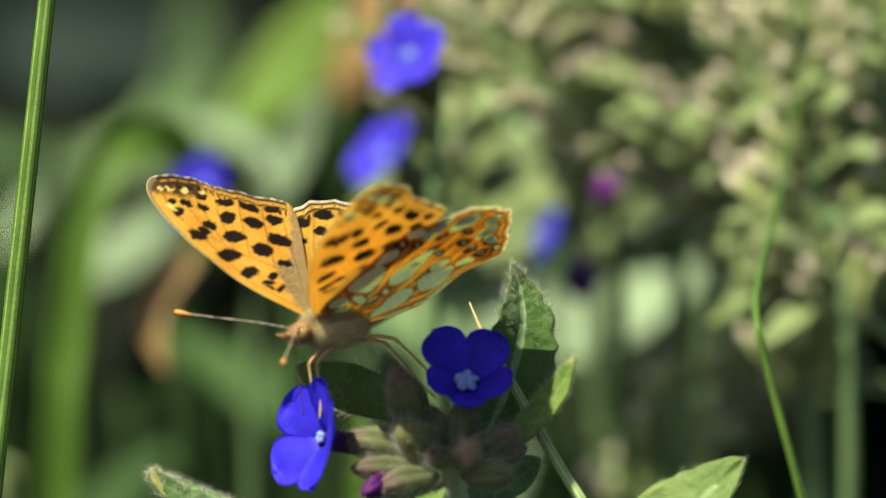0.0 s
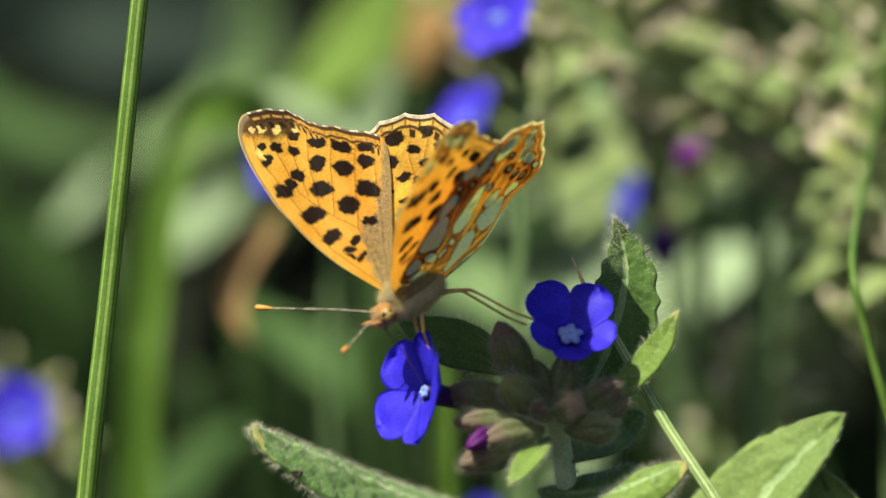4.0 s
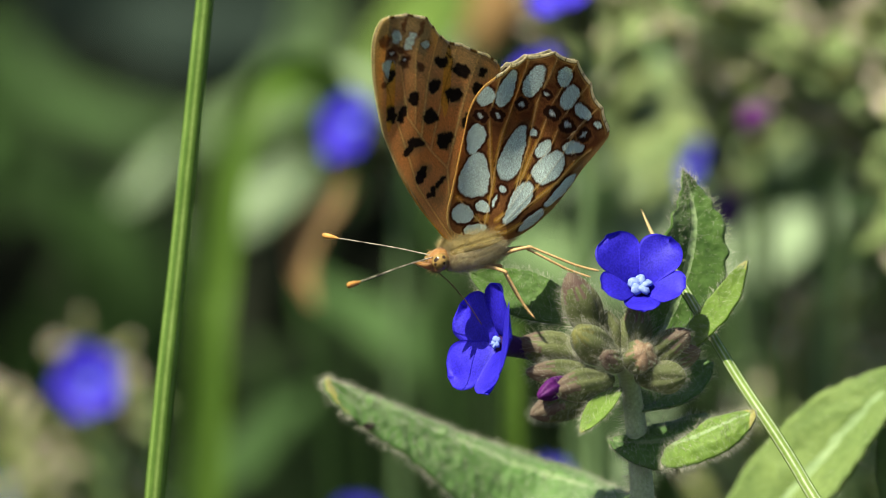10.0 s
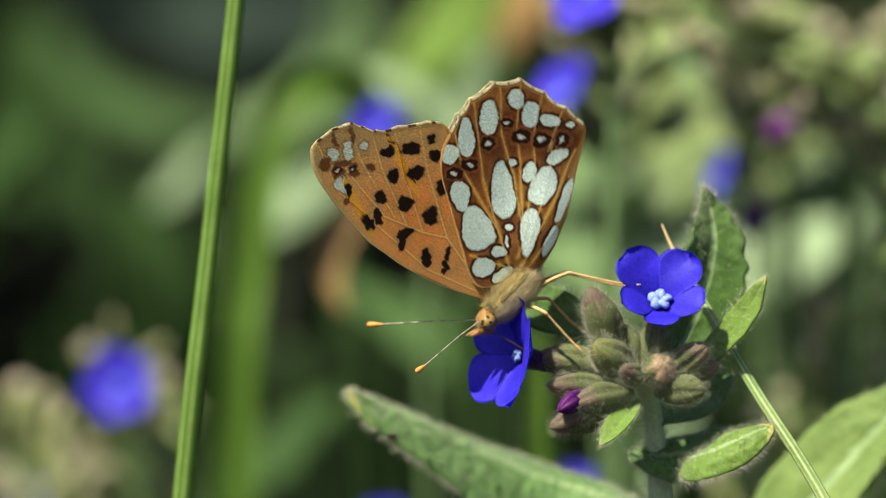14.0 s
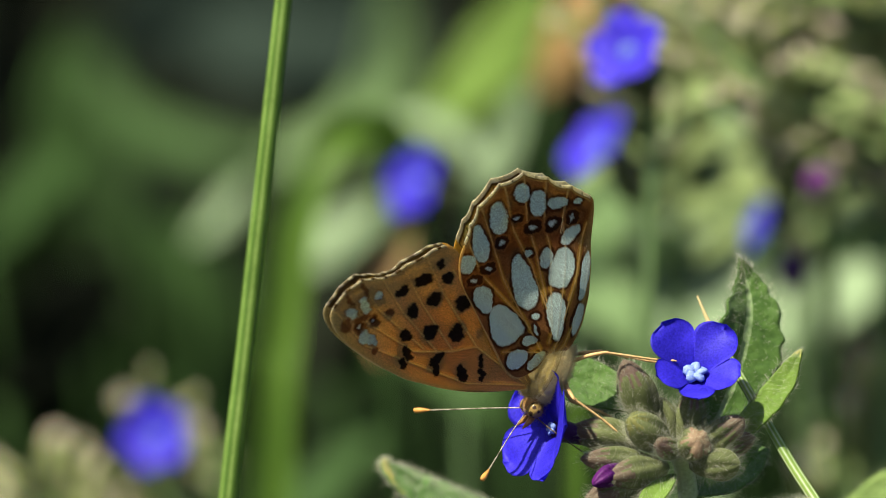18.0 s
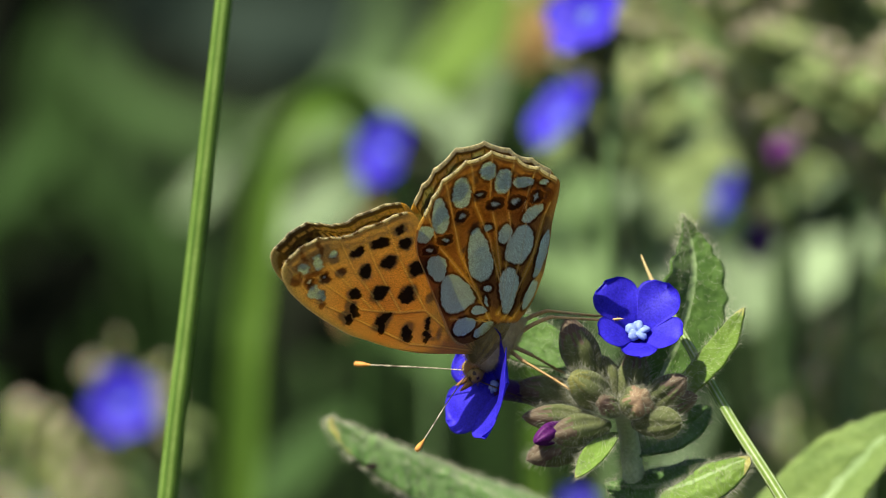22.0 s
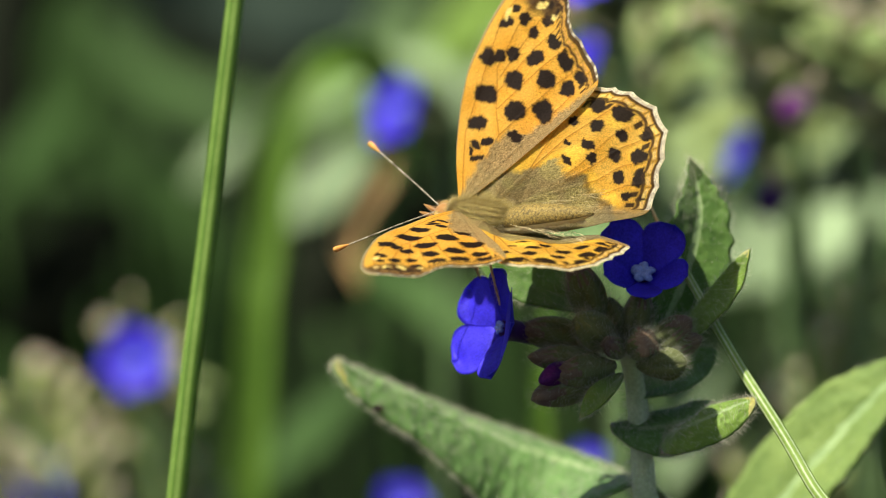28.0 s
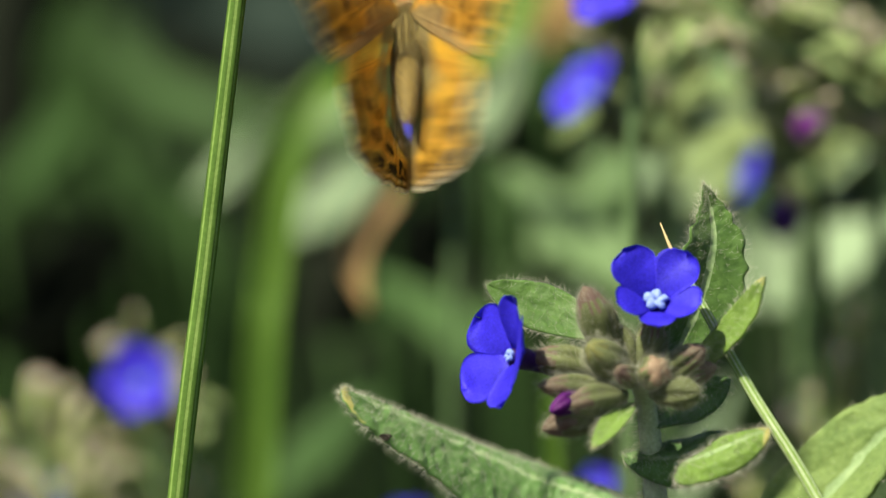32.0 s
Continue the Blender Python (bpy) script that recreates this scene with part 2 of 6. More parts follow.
# ---- mesh helpers ----
def mesh_of(name, verts, faces, mats, index=None, smooth=True):
    me = bpy.data.meshes.new(name)
    me.from_pydata([tuple(v) for v in verts], [], faces)
    for m in mats:
        me.materials.append(m)
    if index is not None:
        me.polygons.foreach_set("material_index", index)
    me.polygons.foreach_set("use_smooth", [smooth] * len(faces))
    me.update()
    return me


def thing(name, m, label, category, group="", kind=""):
    ob = new(name)
    ob.matrix_world = m
    ob.empty_display_size = 0.005
    return tagged(ob, label, category, group, kind)


def part(name, me, parent, label="", m=None, kind=""):
    """Links a mesh as one part under its thing."""
    ob = new(name, me)
    ob.parent = parent
    if m is not None:
        ob.matrix_local = m
    return tagged(ob, label, "", "", kind)


def spline(points, n):
    """n + 1 points of a smooth curve through the given ones."""
    pts = [Vector(p) for p in points]
    pts = [2 * pts[0] - pts[1]] + pts + [2 * pts[-1] - pts[-2]]
    out = []
    segs = len(pts) - 3
    for i in range(n + 1):
        x = i / n * segs
        k = min(int(x), segs - 1)
        t = x - k
        a, b, c, d = pts[k:k + 4]
        out.append(0.5 * (2 * b + (c - a) * t + (2 * a - 5 * b + 4 * c - d) * t * t + (3 * b - a - 3 * c + d) * t ** 3))
    return out


def frames(path):
    """Tangent, side and up along a path, turning as little as can be."""
    out = []
    up = None
    for i, p in enumerate(path):
        t = (path[min(i + 1, len(path) - 1)] - path[max(i - 1, 0)]).normalized()
        if up is None:
            up = t.orthogonal().normalized()
        up = (up - t * up.dot(t)).normalized()
        out.append((t, t.cross(up), up))
    return out


def tube_data(path, radii, sides=8, ribs=0.0, flat=1.0):
    """Rings round a path, closed at both ends."""
    verts, faces = [], []
    n = len(path)
    for i, (p, (t, s, u)) in enumerate(zip(path, frames(path))):
        r = radii(i / (n - 1)) if callable(radii) else radii
        for k in range(sides):
            a = 2 * math.pi * k / sides
            rr = r * (1 + ribs * math.cos(3 * a))
            verts.append(p + s * math.cos(a) * rr + u * math.sin(a) * rr * flat)
    for i in range(n - 1):
        for k in range(sides):
            a, b = i * sides + k, i * sides + (k + 1) % sides
            faces.append((a, b, b + sides, a + sides))
    faces.append(tuple(range(sides))[::-1])
    faces.append(tuple(range((n - 1) * sides, n * sides)))
    return verts, faces


def tube(name, points, radii, mat, sides=8, n=16, ribs=0.0, flat=1.0):
    v, f = tube_data([p * MM for p in spline(points, n)], (lambda t: radii(t) * MM) if callable(radii) else radii * MM, sides, ribs, flat)
    return mesh_of(name, v, f, [mat])


def hair_mesh(name, roots, mat, sides=3):
    """Tapering bent hairs: roots are (place, direction, length, thickness), in metres."""
    verts, faces = [], []
    for p, d, ln, r in roots:
        d = d.normalized()
        s = d.orthogonal().normalized()
        u = d.cross(s)
        bend = Vector((random.uniform(-1, 1), random.uniform(-1, 1), random.uniform(-1, 0.6))) * 0.18 * ln
        k0 = len(verts)
        for h, w in ((0.0, 1.0), (0.5, 0.7)):
            c = p + d * ln * h + bend * h * h
            for k in range(sides):
                a = 2 * math.pi * k / sides
                verts.append(c + (s * math.cos(a) + u * math.sin(a)) * r * w)
        verts.append(p + d * ln + bend)
        for k in range(sides):
            a, b = k0 + k, k0 + (k + 1) % sides
            faces.append((a, b, b + sides, a + sides))
            faces.append((a + sides, b + sides, k0 + 2 * sides))
    return mesh_of(name, verts, faces, [mat])


def leaf_mesh(name, spine, width, up, mats, fold=0.25, wave=0.0, rough=0.0, nu=36, nv=14, thick=0.25, shape=0.55, tip=0.0, seed=0, teeth=0.0, roll=0.0, point=0.75, freq=0.9):
    """A leaf blade with thickness along a spine in mm. shape: where it is widest; fold: its V; rough: blistered relief; tip: share of yellowed edge."""
    path = spline(spine, nu)
    upv = Vector(up).normalized()
    verts, faces, idx, edge = [], [], [], []
    rows = []
    for i, p in enumerate(path):
        t = (path[min(i + 1, nu)] - path[max(i - 1, 0)]).normalized()
        s = t.cross(upv).normalized()
        n = s.cross(t).normalized()
        x = i / nu
        w = width / 2 * (max(0.0, math.sin(math.pi * x ** (math.log(0.5) / math.log(shape)))) ** point) + 0.02
        w *= 1 + teeth * noise.noise(Vector((x * 14, seed, 0.3)))
        for j in range(nv + 1):
            y = 2 * j / nv - 1
            lift = fold * abs(y) ** 1.3 * w + wave * math.sin(x * 9 + seed + (2 if y > 0 else 0)) * abs(y) ** 2 * w
            lift -= roll * max(0.0, abs(y) - 0.6) * w
            q = p + s * (y * w)
            if rough:
                lift += rough * (noise.noise(Vector((q.x * freq + seed, q.y * freq, q.z * freq))) + 0.5 * noise.noise(q * freq * 2.7)) - rough * 0.8 * math.exp(-(y / 0.09) ** 2)
            rows.append((q + n * lift, n))
    m = nv + 1
    for sgn in (0.5, -0.5):
        for q, n in rows:
            verts.append((q + n * thick * sgn) * MM)
    off = len(rows)
    for i in range(nu):
        for j in range(nv):
            a = i * m + j
            e = 1 if tip and (i / nu > 1 - tip * (0.5 + abs(2 * j / nv - 1)) or (tip > 0 and j in (0, nv - 1) and i / nu > 0.93)) and len(mats) > 1 else 0
            if len(mats) > 2 and abs(j + 0.5 - nv / 2) < 0.8 and i / nu < 0.93:
                e = 2
            faces.append((a, a + 1, a + m + 1, a + m))
            faces.append((off + a, off + a + m, off + a + m + 1, off + a + 1))
            idx += [e, e]
    for i in range(nu):
        for j in (0, nv):
            a = i * m + j
            quad = (a, a + m, off + a + m, off + a)
            faces.append(quad if j == 0 else quad[::-1])
            idx.append(0)
    for i in (0, nu):
        for j in range(nv):
            a = i * m + j
            faces.append((a, a + 1, off + a + 1, off + a))
            idx.append(0)
    me = mesh_of(name, verts, faces, mats, idx)
    return me, rows, m


def leaf_hairs(name, rows, m, count, length, thin, edge_count, seed=1):
    """Hairs over both faces of a leaf and, longer, along its edge."""
    rnd = random.Random(seed)
    nu = len(rows) // m - 1
    roots = []
    for k in range(count):
        i, j = rnd.randrange(1, nu), rnd.randrange(m)
        q, n = rows[i * m + j]
        q2, _ = rows[min(nu, i + 1) * m + min(m - 1, j + 1)]
        p = q.lerp(q2, rnd.random())
        sg = 1 if rnd.random() < 0.65 else -1
        d = n * sg + Vector((rnd.uniform(-1, 1), rnd.uniform(-1, 1), rnd.uniform(-1, 1))) * 0.5
        roots.append((p * MM, d, length * rnd.uniform(0.5, 1.1) * MM, thin * MM))
    for k in range(edge_count):
        i = rnd.randrange(1, nu)
        j, jn = ((0, 1) if rnd.random() < 0.5 else (m - 1, m - 2))
        q, n = rows[i * m + j]
        q = q.lerp(rows[(i + 1) * m + j][0], rnd.random())
        d = (q - rows[i * m + jn][0]).normalized() + n * rnd.uniform(-0.5, 0.5) + Vector((rnd.uniform(-1, 1), rnd.uniform(-1, 1), rnd.uniform(-1, 1))) * 0.3
        roots.append((q * MM, d, length * rnd.uniform(0.6, 1.5) * MM, thin * MM))
    return hair_mesh(name, roots, M_HAIR)


# ---- butterfly ----
# Wings are drawn on a chart of 30.6 units a millimetre, x to the right and y down, with the head to the lower left.
UNIT = 0.0327
FORE_ROOT, HIND_ROOT = (425, 690), (480, 690)
FORE_EDGE = [(424, 688), (341, 626), (291, 581), (244, 529), (213, 487), (183, 444), (160, 395), (137, 339), (121, 289), (111, 242), (111, 208), (119, 181), (135, 167),
             (179, 155), (228, 154), (252, 168), (280, 190), (307, 202), (362, 210), (426, 224), (452, 236), (466, 262), (468, 332), (460, 439), (450, 545), (434, 670)]
HIND_EDGE = [(478, 692), (430, 690), (384, 677), (368, 635), (372, 580), (377, 510), (382, 441), (388, 372), (410, 321), (443, 287), (475, 262), (508, 243), (564, 221),
             (630, 223), (683, 250), (720, 300), (756, 346), (783, 391), (776, 420), (745, 468), (708, 520), (668, 570), (630, 615), (597, 650), (556, 676), (505, 692)]
# spots: x, y, half width, half height, lean to the right in degrees, and how much wider the lower end is
FORE_UNDER = [(300, 257, 18.5, 13.5, 2), (359, 269, 20.5, 18.2, 9), (413, 266, 10.9, 13.6, 26), (293, 316, 17.4, 15.5, 10), (353, 330, 18.9, 16.2, 7), (246, 350, 14.2, 19, -7),
              (223, 393, 11, 20.4, -5), (202, 408, 10.3, 15.6, 1), (300, 390, 18.5, 21.4, 35, -0.25), (350, 442, 21.5, 21, -11, -0.2), (274, 457, 22, 11.5, -3), (257, 475, 10.2, 20.4, 21),
              (305, 531, 13, 23.5, 19), (361, 542, 7.6, 15.4, 39), (346, 564, 7.1, 13.5, 14), (338, 579, 12.3, 5.6, -16), (410, 309, 15, 15, 0), (405, 386, 19, 22, 0)]
FORE_SILVER = [(169, 213, 12.6, 18.3, -5), (207, 217, 11.9, 22.3, 3), (248, 219, 11, 8.1, 12), (167, 296, 14.6, 27.8, -22, -0.6)]
FORE_DARK = [(138, 228, 17, 16, 14), (165, 263, 16, 21, -22), (205, 265, 13.5, 18.5, 2), (245, 276, 11.5, 11, 32), (166, 333, 11, 8, -5), (227, 184, 6, 22, 12), (184, 182, 6, 20, -3),
             (184, 242, 22, 9, 0)]
EYE_FORE = [(165, 254, 8.5, 7.6, 6), (203, 261, 8.5, 7.6, 6)]
SILVER_A = [(426, 341, 20.5, 24.1, 43), (479, 315, 21, 47, 17, 0.25), (552, 290, 22.5, 42.9, 21, 0.1), (634, 272, 21, 24, 7), (657, 322, 23, 32, 32), (702, 354, 27, 14.5, 27), (747, 381, 12, 6, 27),
            (689, 444, 31, 15, -5), (417, 449, 23, 37, 9, -0.2), (430, 536, 38, 55, 3, 0.35), (525, 470, 29, 70, 16, 0.3), (604, 454, 15.5, 25.5, 39, -0.2)]
SILVER_B = [(624, 497, 28.5, 48, 50), (547, 593, 20.5, 57, 29, -0.35), (663, 549, 11.5, 57, 46), (505, 562, 8.2, 8.4, 0), (575, 418, 9.7, 8.3, 12), (414, 635, 28, 22, 8), (464, 612, 16, 13.5, 11),
            (454, 670, 27, 12, -17), (591, 630, 12, 39, 47), (489, 593, 3.5, 13.5, 12)]
EYE_HIND = [(421, 389, 16.5, 14.5, 11), (464, 384, 17, 15, 11), (529, 351, 16.3, 14.2, 12), (593, 318, 13.7, 12.4, 17), (615, 363, 20.1, 17.5, 12), (665, 391, 21.7, 17.5, 9), (717, 410, 17.7, 15.4, 12)]
FORE_UPPER = [(162, 266, 8, 11, -50), (199, 269, 14, 15, 0), (242, 233, 13, 12, 0), (240, 279, 12, 12.5, 0), (296, 258, 18.5, 14, -5), (204, 398, 18.3, 20.9, -81), (223, 374, 11.4, 13.3, -73),
              (242, 347, 15.6, 17, -59), (292, 316, 18.4, 19.5, 0), (356, 268, 20.5, 16, -5), (296, 388, 24, 20, -15), (354, 331, 22.5, 19.5, -7), (411, 309, 17.3, 17.5, 0), (268, 463, 28.7, 19.4, -28),
              (356, 438, 25.5, 21.5, -15), (408, 387, 22.5, 26, -69)]
FORE_BASAL = [(309, 523, 23.5, 15.5, -43), (405, 479, 18, 12, -22), (346, 563, 13.8, 8.2, -16), (362, 538, 12.6, 11.3, -25), (373, 583, 14.5, 6.5, -52), (349, 584, 5, 13.1, -62),
              (412, 266, 16.8, 12, -8), (170, 309, 19.6, 10.6, -68)]
HIND_SPOTS = [(481, 316, 25, 19, -45), (547, 284, 30, 20, -25), (522, 351, 19.5, 14.2, -30), (588, 321, 18, 13.4, -38), (632, 272, 14, 20, -46), (496, 434, 12, 7.2, -33), (540, 400, 21, 11.2, -21),
              (610, 367, 20.5, 15.8, -37), (659, 325, 23, 20.5, -9), (576, 415, 13.2, 16, -65), (663, 398, 15.3, 17.5, -71), (705, 360, 15, 24, -45), (716, 413, 12.2, 11.1, -10), (745, 387, 7.5, 10, -48),
              (528, 465, 7, 21, -77), (465, 389, 16, 11.5, -60)]
FORE_VEINS = [(418, 672, 300, 560), (300, 560, 225, 430), (225, 430, 150, 300), (150, 300, 140, 180), (240, 400, 188, 262), (188, 262, 182, 156), (262, 410, 228, 250), (228, 250, 230, 155), (285, 440, 272, 300),
              (272, 300, 278, 190), (318, 470, 323, 322), (323, 322, 336, 206), (372, 505, 380, 330), (380, 330, 397, 218), (415, 660, 372, 505), (372, 505, 318, 470), (318, 470, 240, 400), (424, 670, 432, 300)]
HIND_VEINS = [(476, 660, 478, 560), (478, 560, 443, 387), (443, 387, 455, 280), (478, 560, 485, 430), (485, 430, 515, 303), (515, 303, 530, 233), (500, 640, 530, 600), (530, 600, 565, 450), (565, 450, 570, 340),
              (570, 340, 605, 222), (530, 600, 590, 430), (590, 430, 610, 340), (610, 340, 662, 235), (530, 600, 625, 440), (625, 440, 645, 375), (645, 375, 705, 285), (520, 640, 655, 470), (655, 470, 695, 395),
              (695, 395, 745, 335), (505, 660, 580, 590), (580, 590, 740, 445), (505, 680, 627, 598), (627, 598, 700, 525), (476, 660, 392, 596)]


def on_chart(x, y, root, size):
    """Chart to wing: millimetres ahead and outward of the hinge."""
    dx, dy = (x - root[0]) * UNIT * size, (root[1] - y) * UNIT * size
    return -0.93 * dx - 0.37 * dy, -0.37 * dx + 0.93 * dy


def wobble(x, y):
    return (x + 2.6 * np.sin(0.13 * y + 0.05 * x) + 1.6 * np.sin(0.31 * y - 0.21 * x + 1) + 0.9 * np.sin(0.7 * y + 0.4 * x),
            y + 2.6 * np.sin(0.12 * x - 0.06 * y + 2) + 1.6 * np.sin(0.29 * x + 0.23 * y) + 0.9 * np.sin(0.8 * x - 0.3 * y))


def speck(n, amount, seed):
    """Scale by scale variation."""
    return 1 + amount * np.random.default_rng(seed).normal(size=(n, 1)).clip(-2, 2)


def blot(x, y, spots, grow=1.0, soft=0.12, plus=0.0):
    """1 inside the spots, 0 outside."""
    best = np.zeros_like(x)
    for cx, cy, rx, ry, lean, *wider in spots:
        a = radians(lean)
        dx, dy = x - cx, y - cy
        u = (dx * math.cos(a) + dy * math.sin(a)) / (rx * grow + plus)
        v = (-dx * math.sin(a) + dy * math.cos(a)) / (ry * grow + plus)
        if wider:
            u = u / (1 + wider[0] * np.clip(v, -1.1, 1.1))
        d = (np.abs(u) ** 2.3 + np.abs(v) ** 2.3) ** (1 / 2.3)
        best = np.maximum(best, np.clip((1 + soft - d) / (2 * soft), 0, 1))
    return best


def lines(x, y, segs, w):
    best = np.zeros_like(x)
    for x0, y0, x1, y1 in segs:
        dx, dy = x1 - x0, y1 - y0
        t = np.clip(((x - x0) * dx + (y - y0) * dy) / (dx * dx + dy * dy), 0, 1)
        d = np.hypot(x - x0 - t * dx, y - y0 - t * dy)
        best = np.maximum(best, np.clip(1.5 - d / w, 0, 1))
    return best


def lay(col, tone, mask):
    return col * (1 - mask[:, None]) + np.array(tone)[None, :] * mask[:, None]


def scales(x, y, rim, along, hind, upper):
    """The colours of a wing's scales. rim: chart units from the edge; along: 0..1 on the outer margin, -1 elsewhere."""
    x0, y0 = x, y
    x, y = wobble(x, y)
    n = len(x)
    silver = np.zeros(n)
    sx, sy = 0.5 * (x + x0), 0.5 * (y + y0)
    outer = (along >= 0).astype(float)
    root = HIND_ROOT if hind else FORE_ROOT
    far = np.hypot(x - root[0], y - root[1])
    mott = 0.5 + 0.5 * np.sin(0.043 * x + 1.7 * np.sin(0.031 * y)) * np.sin(0.052 * y + 1.3 * np.sin(0.027 * x))
    black, white = (0.022, 0.013, 0.010), (0.80, 0.75, 0.66)
    veins = HIND_VEINS if hind else FORE_VEINS
    cells = np.sin(along * 2 * math.pi * 7)
    if upper:
        col = np.ones((n, 3)) * (0.77, 0.42, 0.052)
        col = lay(col, (0.85, 0.55, 0.115), 0.6 * mott)
        col = lay(col, (0.34, 0.13, 0.02), 0.7 * lines(x0, y0, veins, 1.5))
        if hind:
            rise = np.interp(x, [420, 477, 509, 540, 560, 594, 634, 688, 721, 790], [610, 534, 474, 464, 486, 444, 462, 448, 455, 486])
            dusk = np.clip((y - rise + 8 * np.sin(0.09 * x) + 5 * np.sin(0.23 * x + 0.1 * y)) / 24, 0, 1)
            col = lay(col, (0.30, 0.25, 0.135), 0.92 * dusk)
            col = lay(col, (0.10, 0.070, 0.035), 0.75 * np.clip(1 - np.abs(y - rise - 16) / 16, 0, 1) * (x > 560))
            inner = np.clip((y + 1.18 * x - 1285) / 40, 0, 1)
            col = lay(col, (0.27, 0.235, 0.14), 0.8 * inner)
            col *= 1 + (speck(n, 0.42, 1) - 1) * np.maximum(dusk, inner)[:, None]
            col = lay(col, black, blot(x, y, HIND_SPOTS, 1.0))
        else:
            reach = np.interp(y, [225, 256, 382, 455, 480, 521, 612, 690], [472, 452, 432, 412, 376, 371, 384, 414])
            dusk = np.clip((x - reach + 3 * np.sin(0.11 * y)) / 13, 0, 1)
            col = lay(col, (0.32, 0.27, 0.15), 0.90 * dusk)
            col *= 1 + (speck(n, 0.5, 2) - 1) * dusk[:, None]
            col = lay(col, black, np.maximum(blot(x, y, FORE_UPPER, 1.14), blot(x, y, FORE_BASAL, 1.14)))
            tipd = np.clip((256 - y - 0.25 * np.abs(x - 185)) / 22, 0, 1) * np.clip((262 - x) / 16, 0, 1) * np.clip((y - x + 160) / 30, 0, 1)
            col = lay(col, (0.05, 0.028, 0.018), 0.92 * tipd)
            col = lay(col, (0.90, 0.68, 0.27), blot(x, y, [(167, 218, 11, 13, -10), (206, 217, 11, 13, 5), (143, 220, 6, 9, -20), (158, 290, 7, 17, -25), (250, 215, 8, 7, 0)], 1.0))
            costa = np.clip((22 - rim) / 8, 0, 1) * (1 - outer) * (x0 < 430)
            col = lay(col, (0.27, 0.215, 0.13), 0.92 * costa)
            col = lay(col, (0.62, 0.55, 0.42), 0.8 * np.clip((6 - rim) / 3, 0, 1) * (1 - outer) * (x0 < 400))
        w = 1.25 if hind else 1.1
        moons = np.clip((58 * w - rim) / 6, 0, 1) * np.clip((rim - 34 * w) / 5, 0, 1) * outer * np.clip(cells * cells * 4 - 1.6, 0, 1)
        col = lay(col, black, 0.95 * moons)
        arc = rim + 7 * np.abs(cells) - 3
        band = np.clip((38 * w - arc) / 4, 0, 1) * np.clip((arc - 27 * w) / 4, 0, 1) * outer
        col = lay(col, (0.05, 0.026, 0.014), 0.92 * band)
        joint = np.clip((40 - rim) / 6, 0, 1) * outer * np.clip(1 - np.abs(cells) * 3.5, 0, 1)
        col = lay(col, (0.05, 0.026, 0.014), 0.9 * joint)
        band = np.clip((27 * w - rim) / 3, 0, 1) * np.clip((rim - 17 * w) / 3, 0, 1) * outer * np.clip(np.abs(cells) * 3 - 0.7, 0, 1)
        col = lay(col, (0.84, 0.60, 0.22) if hind else (0.62, 0.36, 0.10), 0.9 * band)
        band = np.clip((17 * w - rim) / 3, 0, 1) * outer
        col = lay(col, (0.045, 0.026, 0.016), 0.92 * band)
        frill = np.clip(((13.0 if hind else 7.0) - rim) / 2, 0, 1) * outer
        knots = np.sin(along * 2 * math.pi * 14)
        col = lay(col, white, frill * ((0.75 + 0.25 * (knots > -0.3)) if hind else (0.25 + 0.75 * (knots > 0.0))))
    elif hind:
        col = np.ones((n, 3)) * (0.22, 0.085, 0.034)
        col = lay(col, (0.42, 0.20, 0.07), 0.8 * mott)
        gold = np.clip((far - 380) / 60, 0, 1) * np.clip((rim - 25) / 20, 0, 1)
        eyes = blot(x, y, EYE_HIND, 1.0, 0.5, 22)
        col = lay(col, (0.55, 0.28, 0.05), 0.28 * gold * (1 - eyes))
        col = lay(col, (0.085, 0.026, 0.013), 0.94 * eyes)
        # golden shine of lit veins, painted into the scale colour
        glow = lines(x0, y0, veins, 5.5)
        col = lay(col, (0.74, 0.43, 0.06), 0.8 * glow * (1 - 0.6 * eyes) * np.clip((420 - far) / 200, 0.15, 1))
        sil = np.maximum(blot(sx, sy, SILVER_A, 1.01, 0.035), blot(sx, sy, SILVER_B, 1.05, 0.045))
        ring = np.maximum(blot(sx, sy, SILVER_A, 1.01, 0.05, 7), blot(sx, sy, SILVER_B, 1.05, 0.06, 7))
        col = lay(col, (0.055, 0.018, 0.010), 0.96 * ring)
        col = lay(col, (0.66, 0.82, 0.80), sil)
        col = lay(col, (0.74, 0.50, 0.20), 0.85 * lines(x0, y0, veins, 1.9) * (1 - 0.8 * sil))
        col = lay(col, (0.34, 0.14, 0.05), 0.8 * blot(x, y, EYE_HIND, 1.45, 0.15))
        col = lay(col, (0.035, 0.013, 0.008), blot(x, y, EYE_HIND, 1.18, 0.1))
        pup = blot(x, y, EYE_HIND, 0.42, 0.2)
        col = lay(col, (0.74, 0.78, 0.76), pup)
        silver = np.maximum(sil, pup)
        fur = np.clip((y0 + 1.18 * x0 - 1318) / 20, 0, 1) * (1 - 0.8 * sil)
        col = lay(col, (0.52, 0.33, 0.14), 0.7 * fur)
        edge = np.clip((15 - rim) / 4, 0, 1) * outer
        col = lay(col, (0.60, 0.36, 0.11), 0.9 * edge)
        silver *= 1 - edge
        col = lay(col, (0.09, 0.035, 0.015), 0.95 * np.clip((12 - rim) / 3, 0, 1) * np.clip((rim - 6) / 3, 0, 1) * outer)
        col = lay(col, (0.80, 0.72, 0.58), np.clip((8.5 - rim) / 2, 0, 1) * outer)
